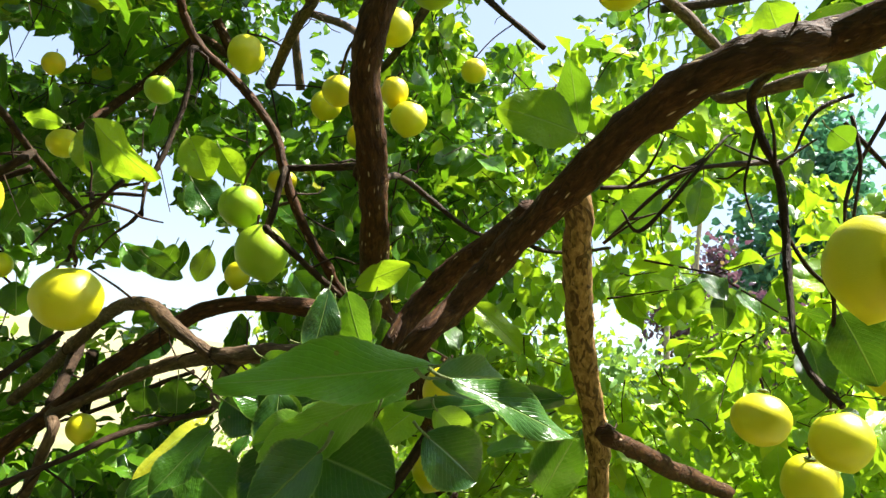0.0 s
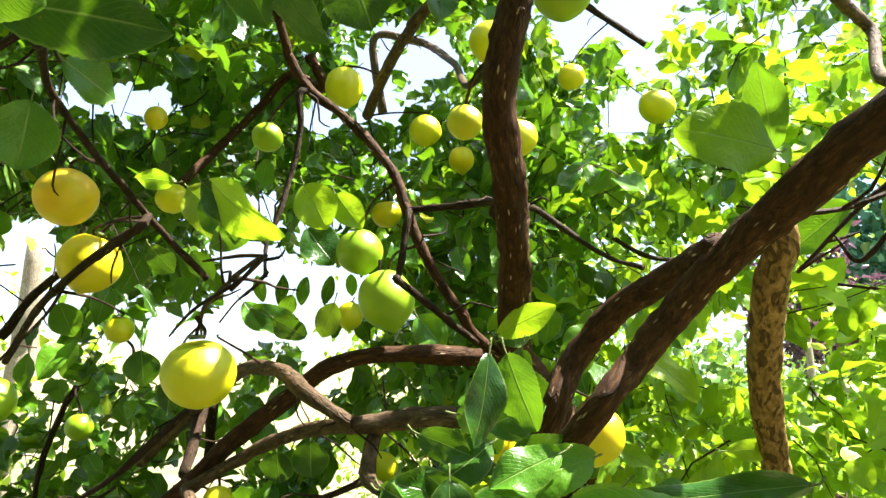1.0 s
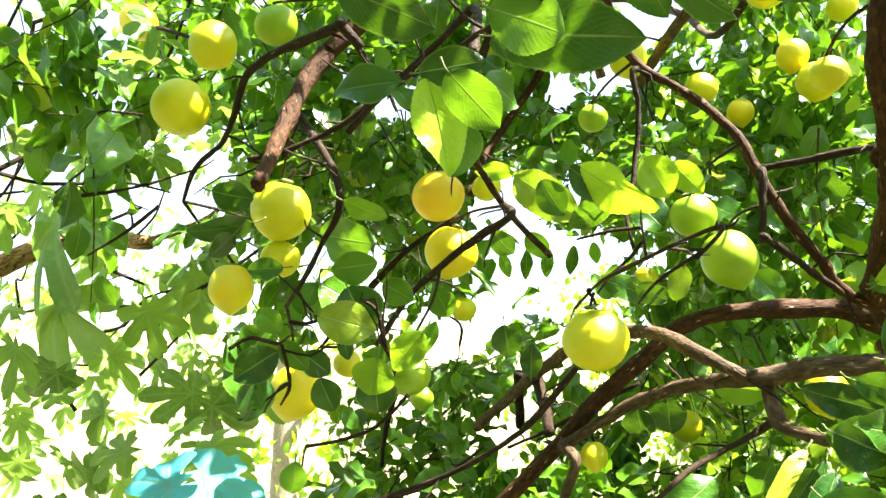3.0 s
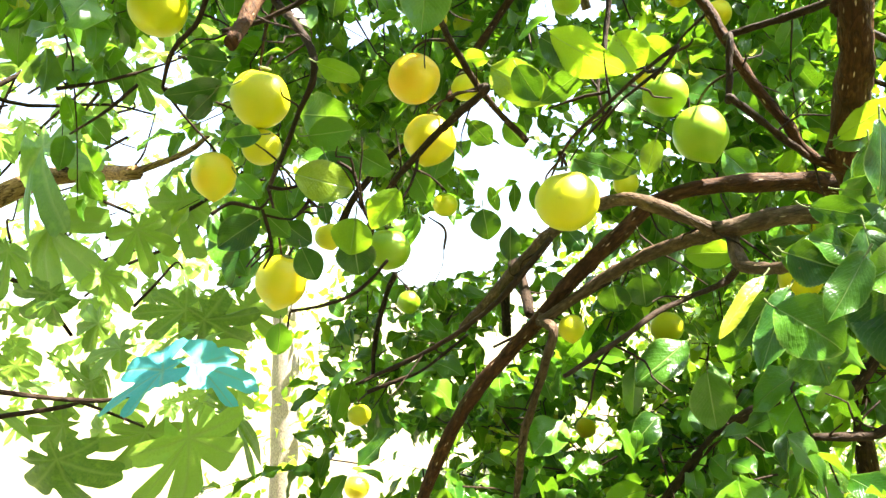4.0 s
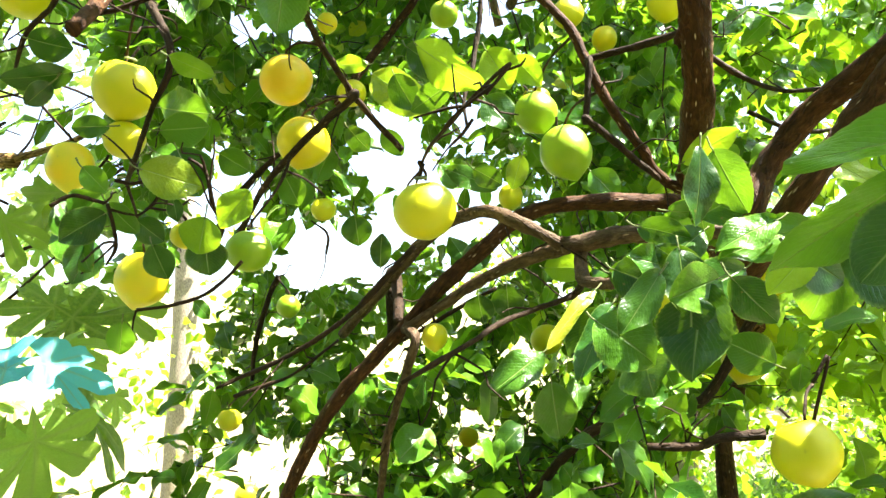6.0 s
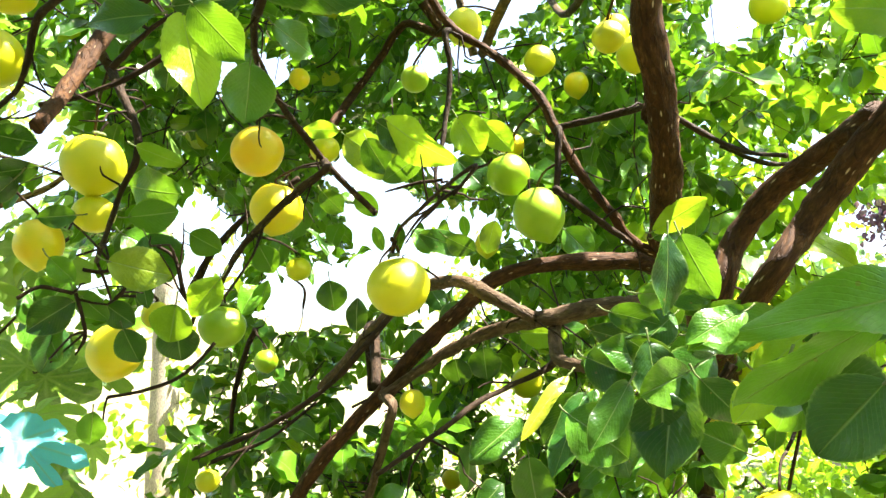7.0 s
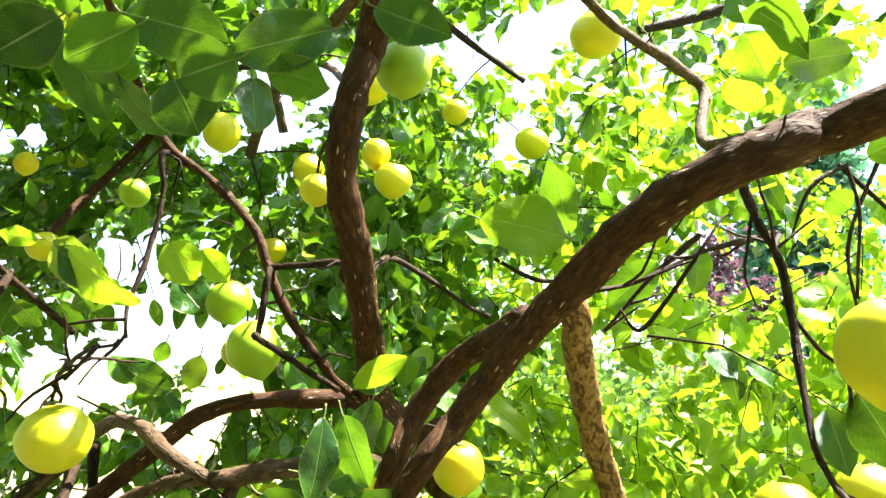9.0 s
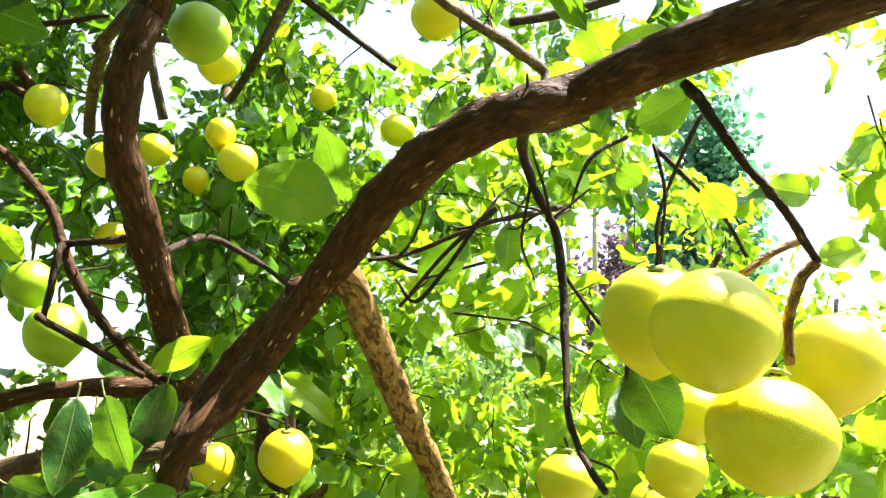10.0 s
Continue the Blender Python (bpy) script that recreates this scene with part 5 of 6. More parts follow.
FIG_LEAVES.append(((-1.319, 0.847, 2.051), (-1.335, 0.895, 2.198), (0.88, -0.45, -0.13), "fig"))
FIG_LEAVES.append(((-1.331, 0.763, 2.099), (-1.412, 0.717, 2.042), (0.34, -0.56, -0.75), "fig"))
FIG_LEAVES.append(((-1.195, 0.845, 2.085), (-1.18, 0.906, 1.996), (0.57, -0.79, -0.23), "fig"))
FIG_LEAVES.append(((-1.5, 0.885, 2.008), (-1.345, 0.776, 1.778), (0.91, -0.28, -0.31), "fig"))
FIG_LEAVES.append(((-1.241, 0.898, 1.79), (-1.219, 0.943, 1.655), (0.68, -0.7, -0.19), "fig"))
FIG_LEAVES.append(((-1.537, 0.92, 1.81), (-1.327, 0.817, 1.68), (0.86, -0.48, -0.17), "fig"))
FIG_LEAVES.append(((-1.373, 0.85, 1.652), (-1.494, 0.838, 1.564), (0.38, -0.82, -0.43), "fig"))
FIG_LEAVES.append(((-1.4, 0.992, 1.337), (-1.492, 0.992, 1.309), (0.12, -0.97, -0.22), "fig"))
FIG_LEAVES.append(((-1.107, 1.055, 1.621), (-1.04, 1.111, 1.515), (0.69, -0.72, -0.06), "fig"))
FIG_LEAVES.append(((-1.142, 0.618, 1.515), (-1.234, 0.625, 1.443), (0.55, -0.59, -0.59), "fig"))
FIG_LEAVES.append(((-1.15, 1.015, 1.586), (-1.25, 0.911, 1.59), (0.25, -0.96, 0.09), "fig"))
FIG_LEAVES.append(((-1.145, 0.78, 1.567), (-1.246, 0.763, 1.544), (0.12, -0.99, 0.03), "fig"))
FIG_LEAVES.append(((-1.298, 0.851, 1.685), (-1.24, 0.922, 1.599), (0.76, -0.62, 0.19), "fig"))
FIG_BRANCHES = []
FIG_BRANCHES.append([(-0.9946, 0.4607, 1.4746, 0.0036), (-0.9163, 0.5339, 1.4557, 0.0033), (-0.8703, 0.5775, 1.4551, 0.0029), (-0.8145, 0.6153, 1.4812, 0.0024)])
FIG_BRANCHES.append([(-0.9615, 0.5674, 1.4528, 0.0028), (-0.9391, 0.6057, 1.4314, 0.0023), (-0.9103, 0.6507, 1.4041, 0.0018)])
FIG_BRANCHES.append([(-1.9463, 0.985, 1.8659, 0.0296), (-1.8754, 1.1181, 1.9617, 0.027), (-1.8468, 1.2364, 2.001, 0.024), (-1.5217, 1.153, 1.9515, 0.02)])
FIG_BRANCHES.append([(-1.5163, 0.7468, 2.0368, 0.0053), (-1.465, 0.8559, 2.1355, 0.0049), (-1.4544, 0.9021, 2.1694, 0.0042), (-1.4379, 0.93, 2.2228, 0.0035)])
FIG_BRANCHES.append([(-1.597, 0.8871, 1.6702, 0.0063), (-1.568, 0.9504, 1.6184, 0.0052), (-1.5505, 1.0061, 1.5402, 0.004)])
FIG_BRANCHES.append([(-1.8468, 1.2364, 2.001, 0.0057), (-1.5941, 1.0836, 1.8911, 0.0046), (-1.5369, 1.1615, 1.8464, 0.0034)])
FIG_BRANCHES.append([(-1.8871, 1.0615, 1.9463, 0.0061), (-1.8457, 1.1975, 2.0138, 0.0052), (-1.5221, 1.1239, 2.0376, 0.004)])
FIG_BRANCHES.append([(-1.5204, 1.1535, 1.9551, 0.0101), (-1.4325, 1.2323, 2.0098, 0.0081), (-1.3849, 1.2659, 2.0575, 0.0061)])
FIG_BRANCHES.append([(-1.0968, 0.54, 1.4252, 0.0041), (-1.0255, 0.597, 1.4357, 0.0034), (-1.0024, 0.6168, 1.4427, 0.0025)])
# camera positions along the path, whose view of limbs and fruit stays clear
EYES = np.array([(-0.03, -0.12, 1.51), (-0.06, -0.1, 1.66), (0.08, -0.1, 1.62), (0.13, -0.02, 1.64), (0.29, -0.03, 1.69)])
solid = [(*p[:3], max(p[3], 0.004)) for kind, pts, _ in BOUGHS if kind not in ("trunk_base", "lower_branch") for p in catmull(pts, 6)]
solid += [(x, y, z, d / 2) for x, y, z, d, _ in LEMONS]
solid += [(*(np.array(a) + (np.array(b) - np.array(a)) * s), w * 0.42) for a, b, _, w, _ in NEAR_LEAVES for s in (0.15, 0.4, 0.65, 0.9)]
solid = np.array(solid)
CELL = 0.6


def sight_maps():
    """For each camera position in EYES, how far out the bare limbs and fruit lie in every direction."""
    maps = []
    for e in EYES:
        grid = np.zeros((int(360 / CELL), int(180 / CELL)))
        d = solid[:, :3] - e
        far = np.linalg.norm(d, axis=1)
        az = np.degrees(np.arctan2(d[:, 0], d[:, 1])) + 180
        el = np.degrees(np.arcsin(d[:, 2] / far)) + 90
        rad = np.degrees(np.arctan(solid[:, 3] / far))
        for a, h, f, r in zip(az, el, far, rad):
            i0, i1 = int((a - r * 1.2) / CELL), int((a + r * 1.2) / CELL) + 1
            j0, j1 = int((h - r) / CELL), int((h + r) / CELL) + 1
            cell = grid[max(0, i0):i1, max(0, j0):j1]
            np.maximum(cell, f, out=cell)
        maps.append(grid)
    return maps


MAPS = sight_maps()


def clear_of_view(p, near=0.55):
    """Whether the points keep off the camera's path and hide no bare limb or fruit from it."""
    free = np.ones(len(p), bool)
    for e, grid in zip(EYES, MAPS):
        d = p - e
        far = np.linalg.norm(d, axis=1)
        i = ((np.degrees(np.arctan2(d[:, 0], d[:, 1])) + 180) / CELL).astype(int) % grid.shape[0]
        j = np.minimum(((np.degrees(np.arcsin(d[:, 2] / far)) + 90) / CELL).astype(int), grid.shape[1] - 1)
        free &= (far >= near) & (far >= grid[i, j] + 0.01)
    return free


def bearing(p):
    """Degrees left of +y and above the level, and metres, from the middle of the camera's path."""
    d = p - np.array((0.06, -0.08, 1.62))
    return np.degrees(np.arctan2(-d[:, 0], d[:, 1])), np.degrees(np.arctan2(d[:, 2], np.hypot(d[:, 0], d[:, 1]))), np.linalg.norm(d, axis=1)


# where the sun comes through the crown: a place in the hollow and the half width of the gap above it
SHAFTS = [(0.496, 0.470, 1.784, 0.055), (0.584, 0.505, 1.709, 0.066), (0.712, 0.656, 1.769, 0.066), (0.042, 0.701, 1.662, 0.039), (0.024, 0.538, 1.653, 0.044),
          (-0.473, 0.743, 1.827, 0.033), (0.125, 0.737, 1.451, 0.033), (0.307, 0.832, 1.652, 0.055), (-0.040, 0.538, 1.551, 0.044), (-0.278, 0.767, 1.584, 0.044),
          (-0.143, 0.779, 1.498, 0.044), (0.285, 0.515, 1.865, 0.033), (0.418, 0.422, 1.911, 0.044), (-0.652, 0.580, 1.878, 0.033),
          (-0.005, 0.696, 1.656, 0.030), (-0.070, 0.674, 1.648, 0.022), (-0.180, 0.830, 1.707, 0.022), (0.296, 0.812, 1.660, 0.040), (0.140, 0.650, 1.765, 0.020),
          (0.115, 0.546, 1.670, 0.022), (0.490, 0.955, 2.175, 0.045), (0.195, 0.222, 1.622, 0.035)]
sun_rng = np.random.default_rng(12)
SHAFTS += [(*sun_rng.uniform((-0.9, 0.75, 1.25), (0.7, 1.7, 1.5)), sun_rng.uniform(0.03, 0.06)) for _ in range(26)]


def in_shade(p):
    shade = np.ones(len(p), bool)
    for x, y, z, r in SHAFTS:
        d = p - np.array((x, y, z))
        along = d @ np.array(sun_way)
        shade &= ~((along > 0.02) & (np.linalg.norm(d - along[:, None] * np.array(sun_way), axis=1) < r))
    return shade


# crown openings fitted to the camera's view of sky: degrees left of ahead, degrees up, half widths
GAPS = [(27.6, 4.2, 3.2, 2.4), (25.0, 13.0, 3.0, 3.2), (19.8, 0.8, 2.4, 1.8), (30.3, 3.6, 3.2, 2.6), (22.4, 8.4, 3.4, 3.6), (38.8, 7.4, 3.9, 4.6), (19.0, 6.3, 3.0, 2.1), (17.0, 3.6, 2.4, 1.8),
        (18.6, 14.3, 1.9, 1.6), (20.1, 22.3, 1.4, 1.4), (33.1, 21.3, 2.0, 1.4), (36.8, 20.8, 1.8, 1.4), (39.2, 1.6, 2.8, 2.6), (26.0, -5.4, 2.4, 1.6), (43.0, -3.0, 3.5, 4.5), (50.6, 14.5, 4.5, 4.0)]
GAPS += [(-13.5, 6.2, 4.2, 2.4), (-21.5, 14.0, 3.5, 3.5), (-0.7, 29.8, 2.1, 1.8), (-6.4, -9.7, 4.9, 2.1), (-1.1, -14.2, 6.3, 4.2), (14.9, -4.9, 2.8, 1.8), (2.2, -5.2, 2.1, 1.4),
         (-35.3, 12.4, 4.9, 3.5), (-29.4, 20.2, 3.5, 2.8), (-4.9, 23.1, 2.1, 1.4), (-9.5, 32.3, 2.1, 2.1), (12.0, 26.7, 1.8, 1.4), (-34.5, 21.5, 5.5, 4.5), (-38, 8, 4, 4), (-5.5, 30.3, 2.5, 2.0)]


def in_gap(p, grow=1.0):
    a, e, d = bearing(p)
    g = np.where(d < 1.4, 0.6 * grow, grow)
    inside = np.zeros(len(p), bool)
    for ga, ge, wa, we in GAPS:
        inside |= ((a - ga) / (wa * g)) ** 2 + ((e - ge) / (we * g)) ** 2 < 1
    return inside


off = np.array((0.1, 0.85, 0.0))
near_meshes = [mesh_of("leaf", v, f, LEAF_ONE, True, u) for v, f, u in shape_set(20, 7, 4)]
near_set = LeafSet(tree, near_meshes, off)
# crown_sun holds leaves whose lighter colour stands for sun on them
crown, crown_sun, twig_heap = LeafHeap(shape_set(0, 5, 4)), LeafHeap(shape_set(0, 5, 2)), Heap()
shade_crown = LeafHeap(shape_set(0, 4, 2))
rng = np.random.default_rng(7)


def fill(heap, count, box, size, leaves=8, length=0.16, near=0.5, droop=0.4, gap=1.0, top=39.0):
    lo, hi = np.array(box[0]), np.array(box[1])
    p = lo + (hi - lo) * rng.random((count, 3))
    # the crown is round and uneven in plan behind the hollow
    out, turn = np.hypot(p[:, 0], p[:, 1] - 0.3), np.arctan2(p[:, 0], p[:, 1] - 0.3)
    p = p[(p[:, 1] > 0.3) | (out + 0.12 * p[:, 2] ** 2 - 0.3 * p[:, 2] < 1.95 + 0.15 * np.sin(5 * turn) + 0.1 * np.sin(11 * turn + 3 * p[:, 2]))]
    a, e, d = bearing(p)
    # sprays limited by bearing to fit the crown's outline in the camera's view
    p = p[(d >= near) & (e < top) & ((a < 45) | (e > 17) | (a > 75)) & ((a < 38.5) | (e > -1) | (a > 75)) & ~in_gap(p, gap)]
    sprays(heap, twig_heap, rng, p, leaves, length, size, droop, keep=lambda q: clear_of_view(q) & ~in_gap(q, gap) & in_shade(q))


# the leaves that hang nearest, each by itself
def near_leaf(i, base, tip, face, width, kind):
    base, tip = np.array(base), np.array(tip)
    length = np.linalg.norm(tip - base)
    v, f, u = leaf_shape(length, width, rl.uniform(0.0, 0.2), rl.uniform(0.12, 0.4), rl.uniform(0.4, 0.9), 60 + i, 30, 6, 0.02, 0.3)
    # two kinds take lighter copies that carry the light in their colour
    me = mesh_of("leaf", v @ frame_of(tip - base, face).T + base - off, f, {"young": LEAF_SUN_ONE, "lit": LEAF_LIT}.get(kind, LEAF_ONE), True, u)
    blade = part("leaf", me, tree)
    back = (base - tip) / length * rl.uniform(0.006, 0.012)
    v, f, u = tube([(*(base - off - back * 0.25), 0.0007), (*(base - off + back * 0.5), 0.0008), (*(base - off + back + (0, 0, rl.uniform(0, 0.004))), 0.0010)], 5, 3)
    part("petiole", mesh_of("petiole", v, f, CALYX, True, u, "bark"), blade)


for i, row in enumerate(NEAR_LEAVES):
    near_leaf(i, *row)

# among the limbs
fill(near_set, 34, ((-1.0, 0.65, 1.3), (0.8, 1.1, 2.2)), 0.062)
fill(crown, 330, ((-1.0, 0.70, 1.15), (0.1, 1.3, 2.3)), 0.062)
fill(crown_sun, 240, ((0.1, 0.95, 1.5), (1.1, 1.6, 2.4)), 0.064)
fill(crown, 980, ((-1.4, 1.2, 1.6), (0.2, 2.6, 3.3)), 0.070)
fill(crown, 420, ((-1.6, 1.0, 2.0), (0.05, 2.2, 3.1)), 0.066)
fill(crown, 330, ((-1.3, 0.9, 1.7), (0.0, 1.6, 2.7)), 0.064)
fill(crown, 260, ((-1.9, 1.3, 1.5), (-0.4, 2.2, 2.5)), 0.070)
fill(crown, 150, ((-0.6, 1.0, 1.95), (0.3, 1.6, 2.8)), 0.064)
fill(crown, 170, ((-0.3, 1.2, 2.1), (0.9, 2.0, 3.0)), 0.068)
fill(crown, 560, ((-1.0, 0.75, 0.6), (0.2, 2.0, 1.55)), 0.056)
fill(crown_sun, 170, ((-0.9, 1.0, 0.8), (0.4, 2.0, 1.5)), 0.056)
fill(crown, 220, ((-0.8, 0.95, 0.9), (-0.1, 1.6, 1.5)), 0.054)
fill(crown, 90, ((0.05, 0.75, 0.8), (0.9, 1.4, 1.5)), 0.060)
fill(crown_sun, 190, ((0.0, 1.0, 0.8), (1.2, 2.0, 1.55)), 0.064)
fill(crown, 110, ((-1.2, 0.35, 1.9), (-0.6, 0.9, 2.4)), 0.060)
# sunlit side, its leaves in the lighter colour that paints in sun
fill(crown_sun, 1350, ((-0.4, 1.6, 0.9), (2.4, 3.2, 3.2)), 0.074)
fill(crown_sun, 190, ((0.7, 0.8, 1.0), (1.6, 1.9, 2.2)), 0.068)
# unseen roof over the hollow and sides behind it, added to shade it
fill(shade_crown, 50, ((-1.0, 0.2, 2.25), (0.6, 1.0, 2.8)), 0.080, near=0.6, top=90)
fill(shade_crown, 420, ((-1.6, -1.3, 2.2), (1.2, 0.15, 2.8)), 0.085, near=0.6, top=90)
fill(shade_crown, 380, ((-2.2, -1.2, 0.4), (-1.2, 0.2, 2.6)), 0.085, near=0.7, top=90)
fill(shade_crown, 300, ((1.2, -1.2, 0.4), (2.0, 0.1, 2.2)), 0.085, near=0.7, top=90)
fill(shade_crown, 50, ((0.3, 0.0, 2.15), (0.75, 0.55, 2.5)), 0.066, near=0.5, top=90)
fill(shade_crown, 60, ((-0.5, 0.0, 2.3), (0.4, 0.55, 2.7)), 0.066, near=0.5, top=90)
fill(shade_crown, 2700, ((-1.9, -1.8, 0.2), (1.9, -0.6, 2.7)), 0.080, near=0.7, top=90)


def put_heap(name, heap, material, parent, label, layer="leaf", shift=off):
    heap.v = [v - shift.astype(np.float32) for v in heap.v]
    return tagged(part(name, heap.mesh(name, material, layer), parent, label), kind="stuff")


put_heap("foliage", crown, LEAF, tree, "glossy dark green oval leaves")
put_heap("foliage", shade_crown, LEAF, tree, "unseen dark green leaves added to shade the hollow")
put_heap("foliage", crown_sun, LEAF_SUN, tree, "leaves in a lighter yellow-green that paints in the sun")

# thin twigs from which the fruit hangs
solid_pts = np.array([p[:4] for _, pts, _ in BOUGHS for p in catmull(pts, 4)])
for i, (x, y, z, d, colour) in enumerate(LEMONS):
    top = np.array((x, y, z + d * 0.55))
    gap_to = np.linalg.norm(solid_pts[:, :3] - top, axis=1) + 2.0 * np.maximum(0, top[2] + 0.01 - solid_pts[:, 2])
    best = solid_pts[np.argmin(gap_to)]
    if np.linalg.norm(best[:3] - top) < 0.17 and x < 0.38:
        mid = (top + best[:3]) / 2 + np.array((*rl.normal(0, 0.004, 2), 0.006))
        v, f, u = tube([(*best[:3], 0.0022), (*mid, 0.0018), (*(top + (0, 0, d * 0.04)), 0.0017), (*(top - (0, 0, d * 0.08)), 0.0017)], 6, 4, 0.04, i)
        part("fruit_twig", mesh_of("fruit_twig", np.array(v) - off, f, TWIG, True, u, "bark"), tree)
# short bare spurs along the thinner branches
rs = np.random.default_rng(77)
thin = solid_pts[(solid_pts[:, 3] < 0.009) & (solid_pts[:, 2] > 1.1) & (solid_pts[:, 0] < 0.42)]
thin = thin[np.unique(np.round(thin[:, :3] / 0.03).astype(int), axis=0, return_index=True)[1]]
for _ in range(170):
    p = thin[rs.integers(len(thin))]
    way = rs.normal(0, 1, 3)
    way *= rs.uniform(0.02, 0.085) / np.linalg.norm(way)
    bend = rs.normal(0, 0.07, (2, 3)) * np.linalg.norm(way)
    v, f, u = tube([(*p[:3], 0.0016), (*(p[:3] + way * 0.4 + bend[0]), 0.0013), (*(p[:3] + way * 0.75 + bend[1]), 0.0011), (*(p[:3] + way), 0.0007)], 4, 2, 0.0, 0, False)
    twig_heap.add(v, f, u)
put_heap("twig_rest", twig_heap, TWIG, tree, "thin brown twigs", "bark")


# ---- the fig tree ----
def fig_shape(seed, core=0.27, droop=1.0):
    """A hand-shaped leaf with five blunt drooping lobes, unit length, base at the origin along +y."""
    rg = np.random.default_rng(seed)
    lobes = [(la + rg.normal(0, 0.04), lr * rg.uniform(0.88, 1.08), lw) for la, lr, lw in ((0.0, 0.80, 0.36), (0.80, 0.70, 0.38), (-0.80, 0.68, 0.38), (1.62, 0.46, 0.42), (-1.62, 0.44, 0.42))]
    ring, n = [], 75
    for k in range(n):
        a = -2.5 + 5.0 * k / (n - 1)
        r = core
        for la, lr, lw in lobes:
            x = min(1.0, abs((a - la) / lw))
            r = max(r, lr * (1 - x**2.8) ** 0.42)
        r *= 1 + 0.025 * math.sin(19 * a + seed) + 0.02 * math.sin(31 * a)
        ring.append((math.sin(a) * r, 0.28 + math.cos(a) * r, a, r))
    verts, uvs, faces = [(0, 0.0, 0.0), (0, 0.28, 0.0)], [(0.5, 0.0), (0.5, 0.3)], []
    ph, sag = rg.uniform(0, 6), droop * rg.uniform(0.35, 0.7)
    for step in (0.35, 0.7, 1.0):
        for x, y, a, r in ring:
            px, py = x * step, 0.28 + (y - 0.28) * step
            near = min(abs(a - la) for la, _, _ in lobes)
            lift = 0.16 * near * step * r + 0.07 * math.sin(2 * a + ph) * step + 0.03 * math.sin(5 * a + 2 * ph) * step
            verts.append((px * (1 - 0.12 * step), py, lift - sag * (px * px + max(0, py - 0.3) ** 2)))
            uvs.append((0.5 + near * r * step, r * step))
    for k in range(n - 1):
        faces.append((1, 2 + k + 1, 2 + k))
        for band in range(2):
            a, b = 2 + band * n + k, 2 + (band + 1) * n + k
            faces += [(a, a + 1, b + 1), (a, b + 1, b)]
    faces += [(0, 1, 2), (0, 2 + n - 1, 1)]
    return np.array(verts), faces, np.array(uvs)


fig_off = np.array((-2.4, 0.85, 0.0))
fig_tree = tagged(new("fig_tree"), "fig tree with large lobed pale green leaves", "tree")
fig_tree.location = fig_off
for i, points in enumerate(FIG_BRANCHES):
    limb("branch", [(*(np.array(p[:3]) - fig_off), p[3]) for p in points], fig_tree, PALE_LIT_BARK if points[0][3] > 0.01 else TWIG, 0.06, 90 + i, 10)
limb("trunk", [(0, 0, -0.05, 0.09), (0.05, -0.05, 0.7, 0.075), (0.1, -0.05, 1.3, 0.06), (0.35, -0.1, 1.75, 0.045), (0.9, -0.15, 1.85, 0.03)], fig_tree, PALE_LIT_BARK, 0.08, 99)
fig_shapes = [fig_shape(s) for s in range(4)]
fig_meshes = [mesh_of("leaf", v, f, FIG_ONE, True, u) for v, f, u in fig_shapes]
v, f, u = fig_shape(1, 0.44, 0.25)
blue_mesh = mesh_of("leaf", v, f, SKY_SHEEN, True, u)
fig_rest = LeafHeap(fig_shapes)
rf = np.random.default_rng(31)
for i, (base, tip, face, kind) in enumerate(FIG_LEAVES):
    base, tip = np.array(base), np.array(tip)
    ob = part("leaf", blue_mesh if kind == "blue" else fig_meshes[i % 4], fig_tree, "fig leaf with the sky's blue sheen painted on" if kind == "blue" else "")
    size = np.linalg.norm(tip - base) * (1.2 if kind == "blue" else 0.95)
    face = np.array(face) if kind == "blue" else np.array(face) + rf.normal(0, 0.3, 3) + (0, 0, 0.2)
    ob.matrix_basis = Matrix.Translation(base - fig_off) @ Matrix([list(r) for r in frame_of(tip - base, face)]).to_4x4() @ Matrix.Scale(size, 4)
p = rf.uniform((-3.2, 0.2, 0.95), (-0.9, 2.6, 3.0), (1200, 3))
a, e, d = bearing(p)
p = p[(a >= 42 + 3 * np.sin(p[:, 2] * 5)) & (d >= 1.15) & (e >= -7)]
out = rf.normal(0, 1, p.shape) * (1, 1, 0.5) + (0.2, -0.2, -0.6)
ups = rf.normal(0, 0.55, p.shape)
ups[:, 2] = 1.0
fig_rest.leaves(rf.integers(4, size=len(p)), p, frames_of(out, ups), rf.uniform(0.065, 0.125, len(p)))
fig_twigs = Heap()
for _ in range(80):
    p = np.array((rf.uniform(-2.4, -0.95), rf.uniform(0.5, 1.8), rf.uniform(1.2, 2.5)))
    if bearing(p[None])[0][0] < 43 or bearing(p[None])[1][0] < 0 or bearing(p[None])[2][0] < 1.35:
        continue
    w = np.array((rf.uniform(0.3, 1.0), rf.normal(0, 0.3), rf.normal(0.15, 0.4))) * rf.uniform(0.12, 0.3)
    k = rf.normal(0, 0.02, (2, 3))
    v, f, u = tube([(*(p - w), 0.005), (*(p - w * 0.3 + k[0]), 0.004), (*(p + w * 0.4 + k[1]), 0.003), (*(p + w), 0.002)], 5, 3, 0.05, 3, False)
    fig_twigs.add(v, f, u)
put_heap("twig_rest", fig_twigs, TWIG, fig_tree, "thin dark twigs", "bark", fig_off)
put_heap("foliage", fig_rest, FIG, fig_tree, "sunlit pale green fig leaves", shift=fig_off)


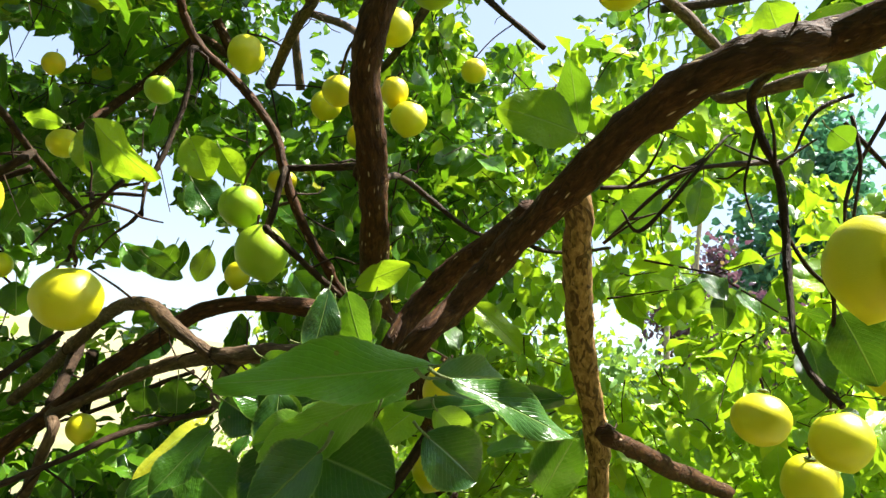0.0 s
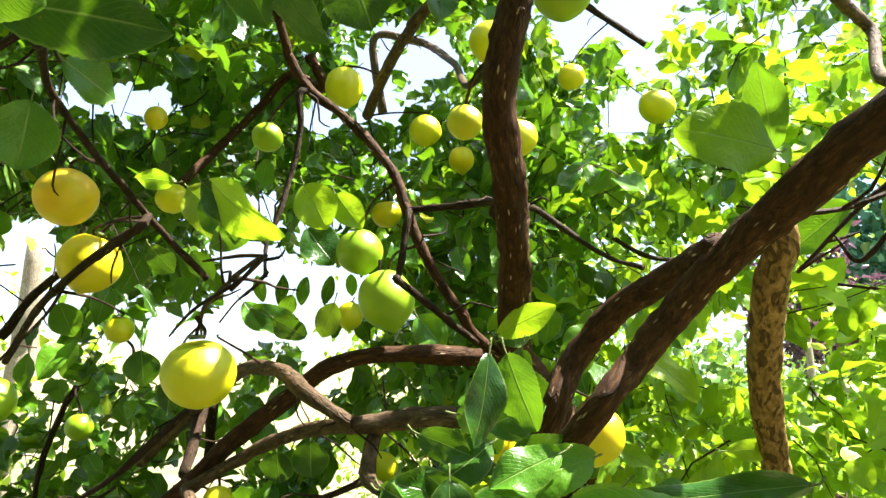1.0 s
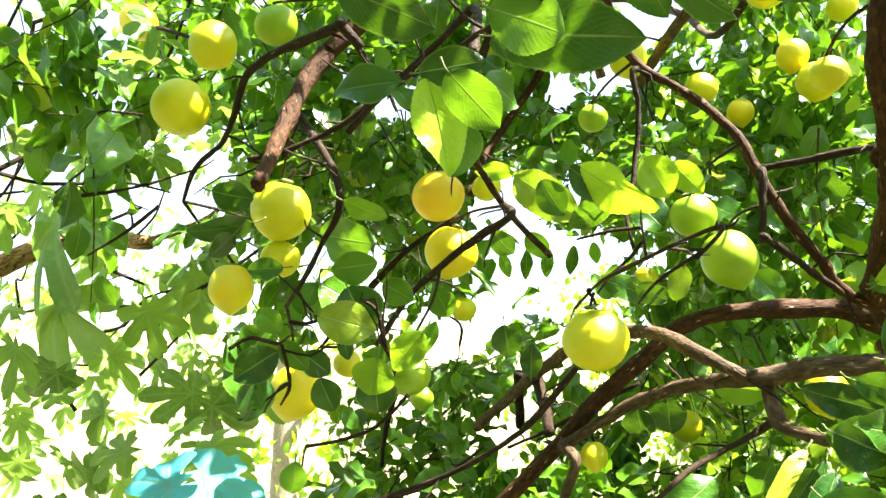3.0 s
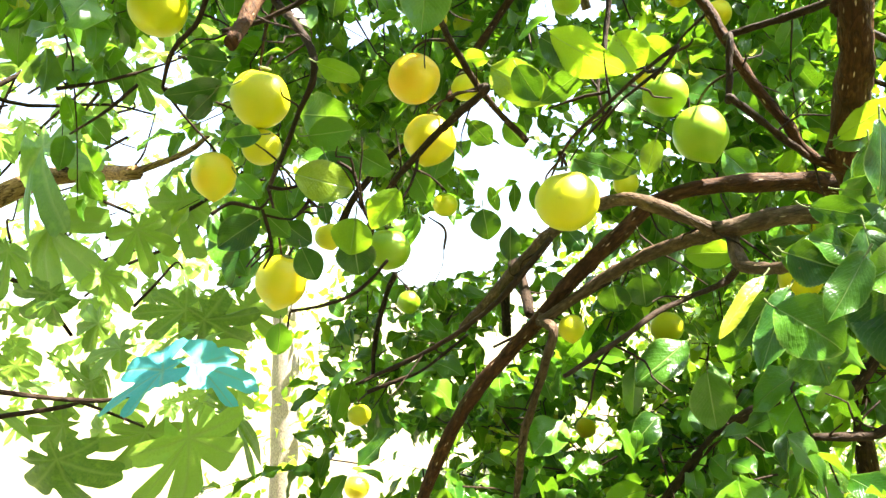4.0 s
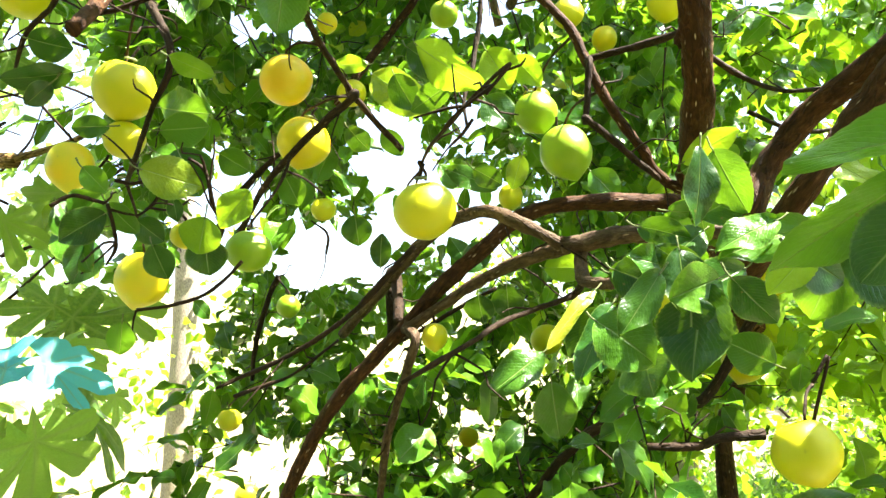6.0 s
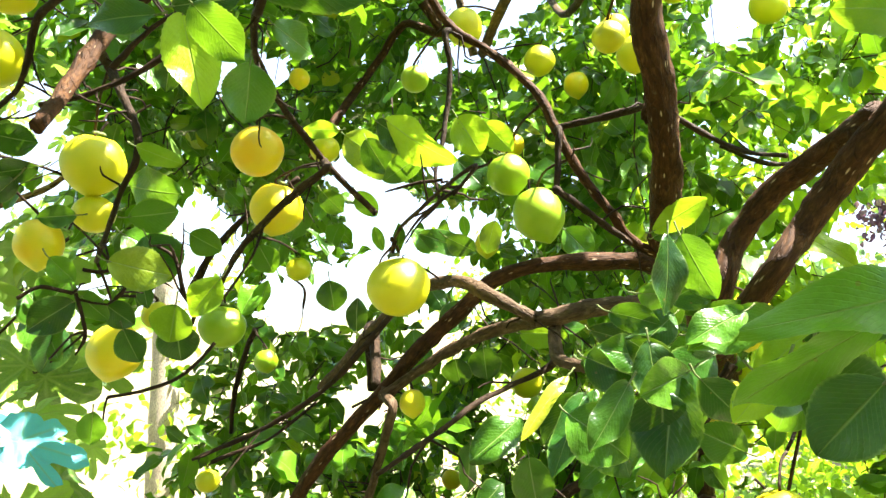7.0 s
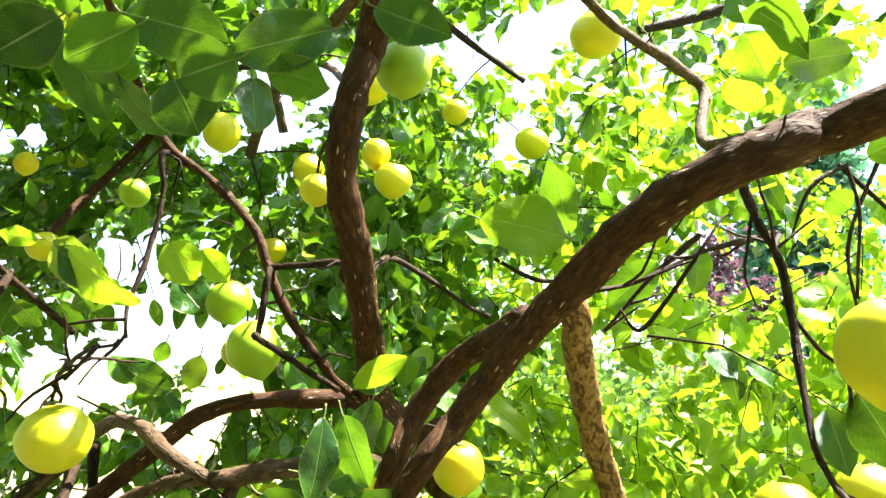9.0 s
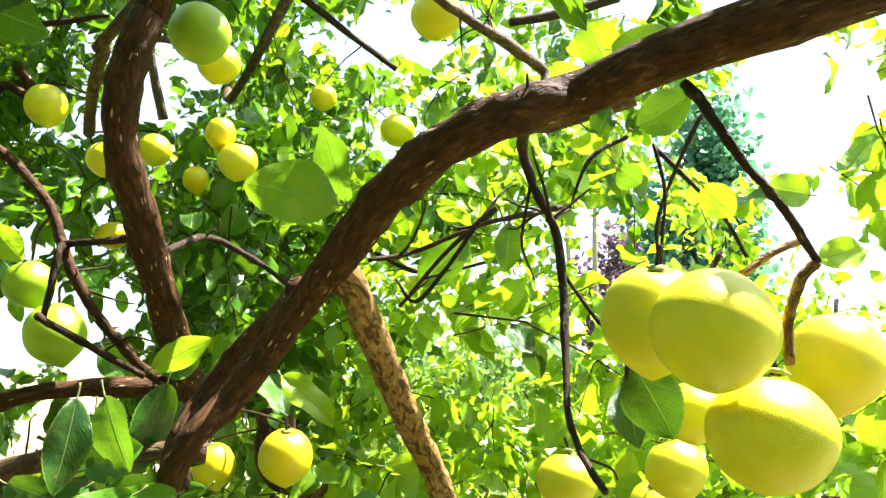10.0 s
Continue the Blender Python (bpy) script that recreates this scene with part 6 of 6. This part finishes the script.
# ---- the garden beyond ----
def bush(name, label, category, at, size, count, leaf, material, seed, trunks=(), bark=STEM, rise=None):
    """A shrub or tree: stems and a crown of leaf clumps with an uneven outline."""
    rg = np.random.default_rng(seed)
    ob = tagged(new(name), label, category)
    ob.location = at
    heap = LeafHeap(shape_set(5, 3, 2))
    clumps = [(rg.normal(0, 0.33, 3) * size * (1, 1, 0.75) + (0, 0, rise or size[2] * 0.6), rg.uniform(0.18, 0.34)) for _ in range(16)]
    at_clump = rg.integers(len(clumps), size=count)
    p = np.array([c for c, _ in clumps])[at_clump] + rg.normal(0, 1, (count, 3)) * np.array([r for _, r in clumps])[at_clump][:, None] * np.array(size) * 0.5
    p = p[p[:, 2] >= 0.02]
    ups = rg.normal(0, 0.6, p.shape) + (0, 0, 1)
    heap.leaves(rg.integers(5, size=len(p)), p, frames_of(rg.normal(0, 1, p.shape) - (0, 0, 0.3), ups), leaf * rg.uniform(0.6, 1.3, len(p)))
    tagged(part("crown", heap.mesh("crown", material), ob), kind="stuff")
    for i, (x, y, h, r) in enumerate(trunks or ((0.0, 0.0, size[2] * 0.7, 0.05 * size[0]),)):
        limb("stem", [(x, y, -0.05, r), (x * 1.2 + 0.03, y, h * 0.4, r * 0.85), (x * 1.1, y + 0.04, h * 0.7, r * 0.75), (x * 1.5, y, h, r * 0.5)], ob, bark, 0.06, seed + i, 8)
    return ob


bush("plum_bush", "round bush with dark purple leaves", "bush", (2.95, 8.2, 0.0), (1.1, 1.1, 1.3), 5000, 0.09, PLUM, 41, ((0.0, 0.0, 3.0, 0.07),), rise=2.95)
bush("conifer", "bluish green dense conifer in the sun", "tree", (4.9, 10.6, 0.0), (1.6, 1.6, 5.6), 11000, 0.17, CONIFER, 42)
bush("young_tree", "young tree with two slim pale stems", "tree", (1.8, 5.95, 0.0), (1.4, 1.2, 4.6), 320, 0.09, LEAF_SUN, 43, ((-0.09, 0.05, 3.6, 0.036), (0.08, -0.05, 3.7, 0.034)))
bush("shrub", "light green leafy shrub in full sun", "bush", (2.2, 4.6, 0.0), (2.4, 1.4, 1.9), 5000, 0.09, LEAF_SUN, 44)
bush("shrub", "light green leafy shrub in full sun", "bush", (-0.1, 6.8, 0.0), (2.8, 1.4, 2.6), 5000, 0.09, LEAF_SUN, 45)
bush("shrub", "sunlit grass-green shrub beyond the tree", "bush", (2.5, 3.4, 0.0), (1.4, 1.4, 2.3), 4000, 0.08, LEAF_SUN, 46)
bush("pale_tree", "slim tree with a pale sunlit trunk", "tree", (-2.85, 3.4, 0.0), (0.8, 0.8, 2.4), 400, 0.08, LEAF_SUN, 47, ((0.0, 0.0, 2.4, 0.10),))
rh = np.random.default_rng(50)
for i in range(16):
    a = radians(-100 + 200 * (i + rh.uniform(-0.25, 0.25)) / 15)
    r = rh.uniform(15, 24)
    if -62 < math.degrees(a) < 0 or 25 < math.degrees(a) < 50:
        continue
    bush("hedge_tree", "broad green garden tree standing far off", "tree", (r * math.sin(a), r * math.cos(a), 0.0), (5.0, 5.0, rh.uniform(2.6, 4.5)), 3500, 0.3, HEDGE, 60 + i)


# ---- grass in the sun below the crown's edge ----
def build_grass():
    rg = np.random.default_rng(77)
    verts, faces = [], []
    for _ in range(9000):
        x, y = rg.normal(0.6, 1.3), rg.normal(5.8, 1.4)
        h, a, w = rg.uniform(0.05, 0.16), rg.uniform(0, 6.28), rg.uniform(0.003, 0.006)
        lean = rg.normal(0, 0.05, 2)
        n = len(verts)
        verts += [(x - w * math.cos(a), y - w * math.sin(a), -0.03), (x + w * math.cos(a), y + w * math.sin(a), -0.03), (x + lean[0] * 0.5, y + lean[1] * 0.5, h * 0.6), (x + lean[0] * 1.6, y + lean[1] * 1.6, h)]
        faces += [(n, n + 1, n + 2), (n, n + 2, n + 3)]
    uvs = [(0.3, 0.5)] * len(verts)
    return tagged(new("grass", mesh_of("grass", verts, faces, HEDGE, True, uvs)), "sunlit green grass blades on the ground", "grass", kind="stuff")


build_grass()
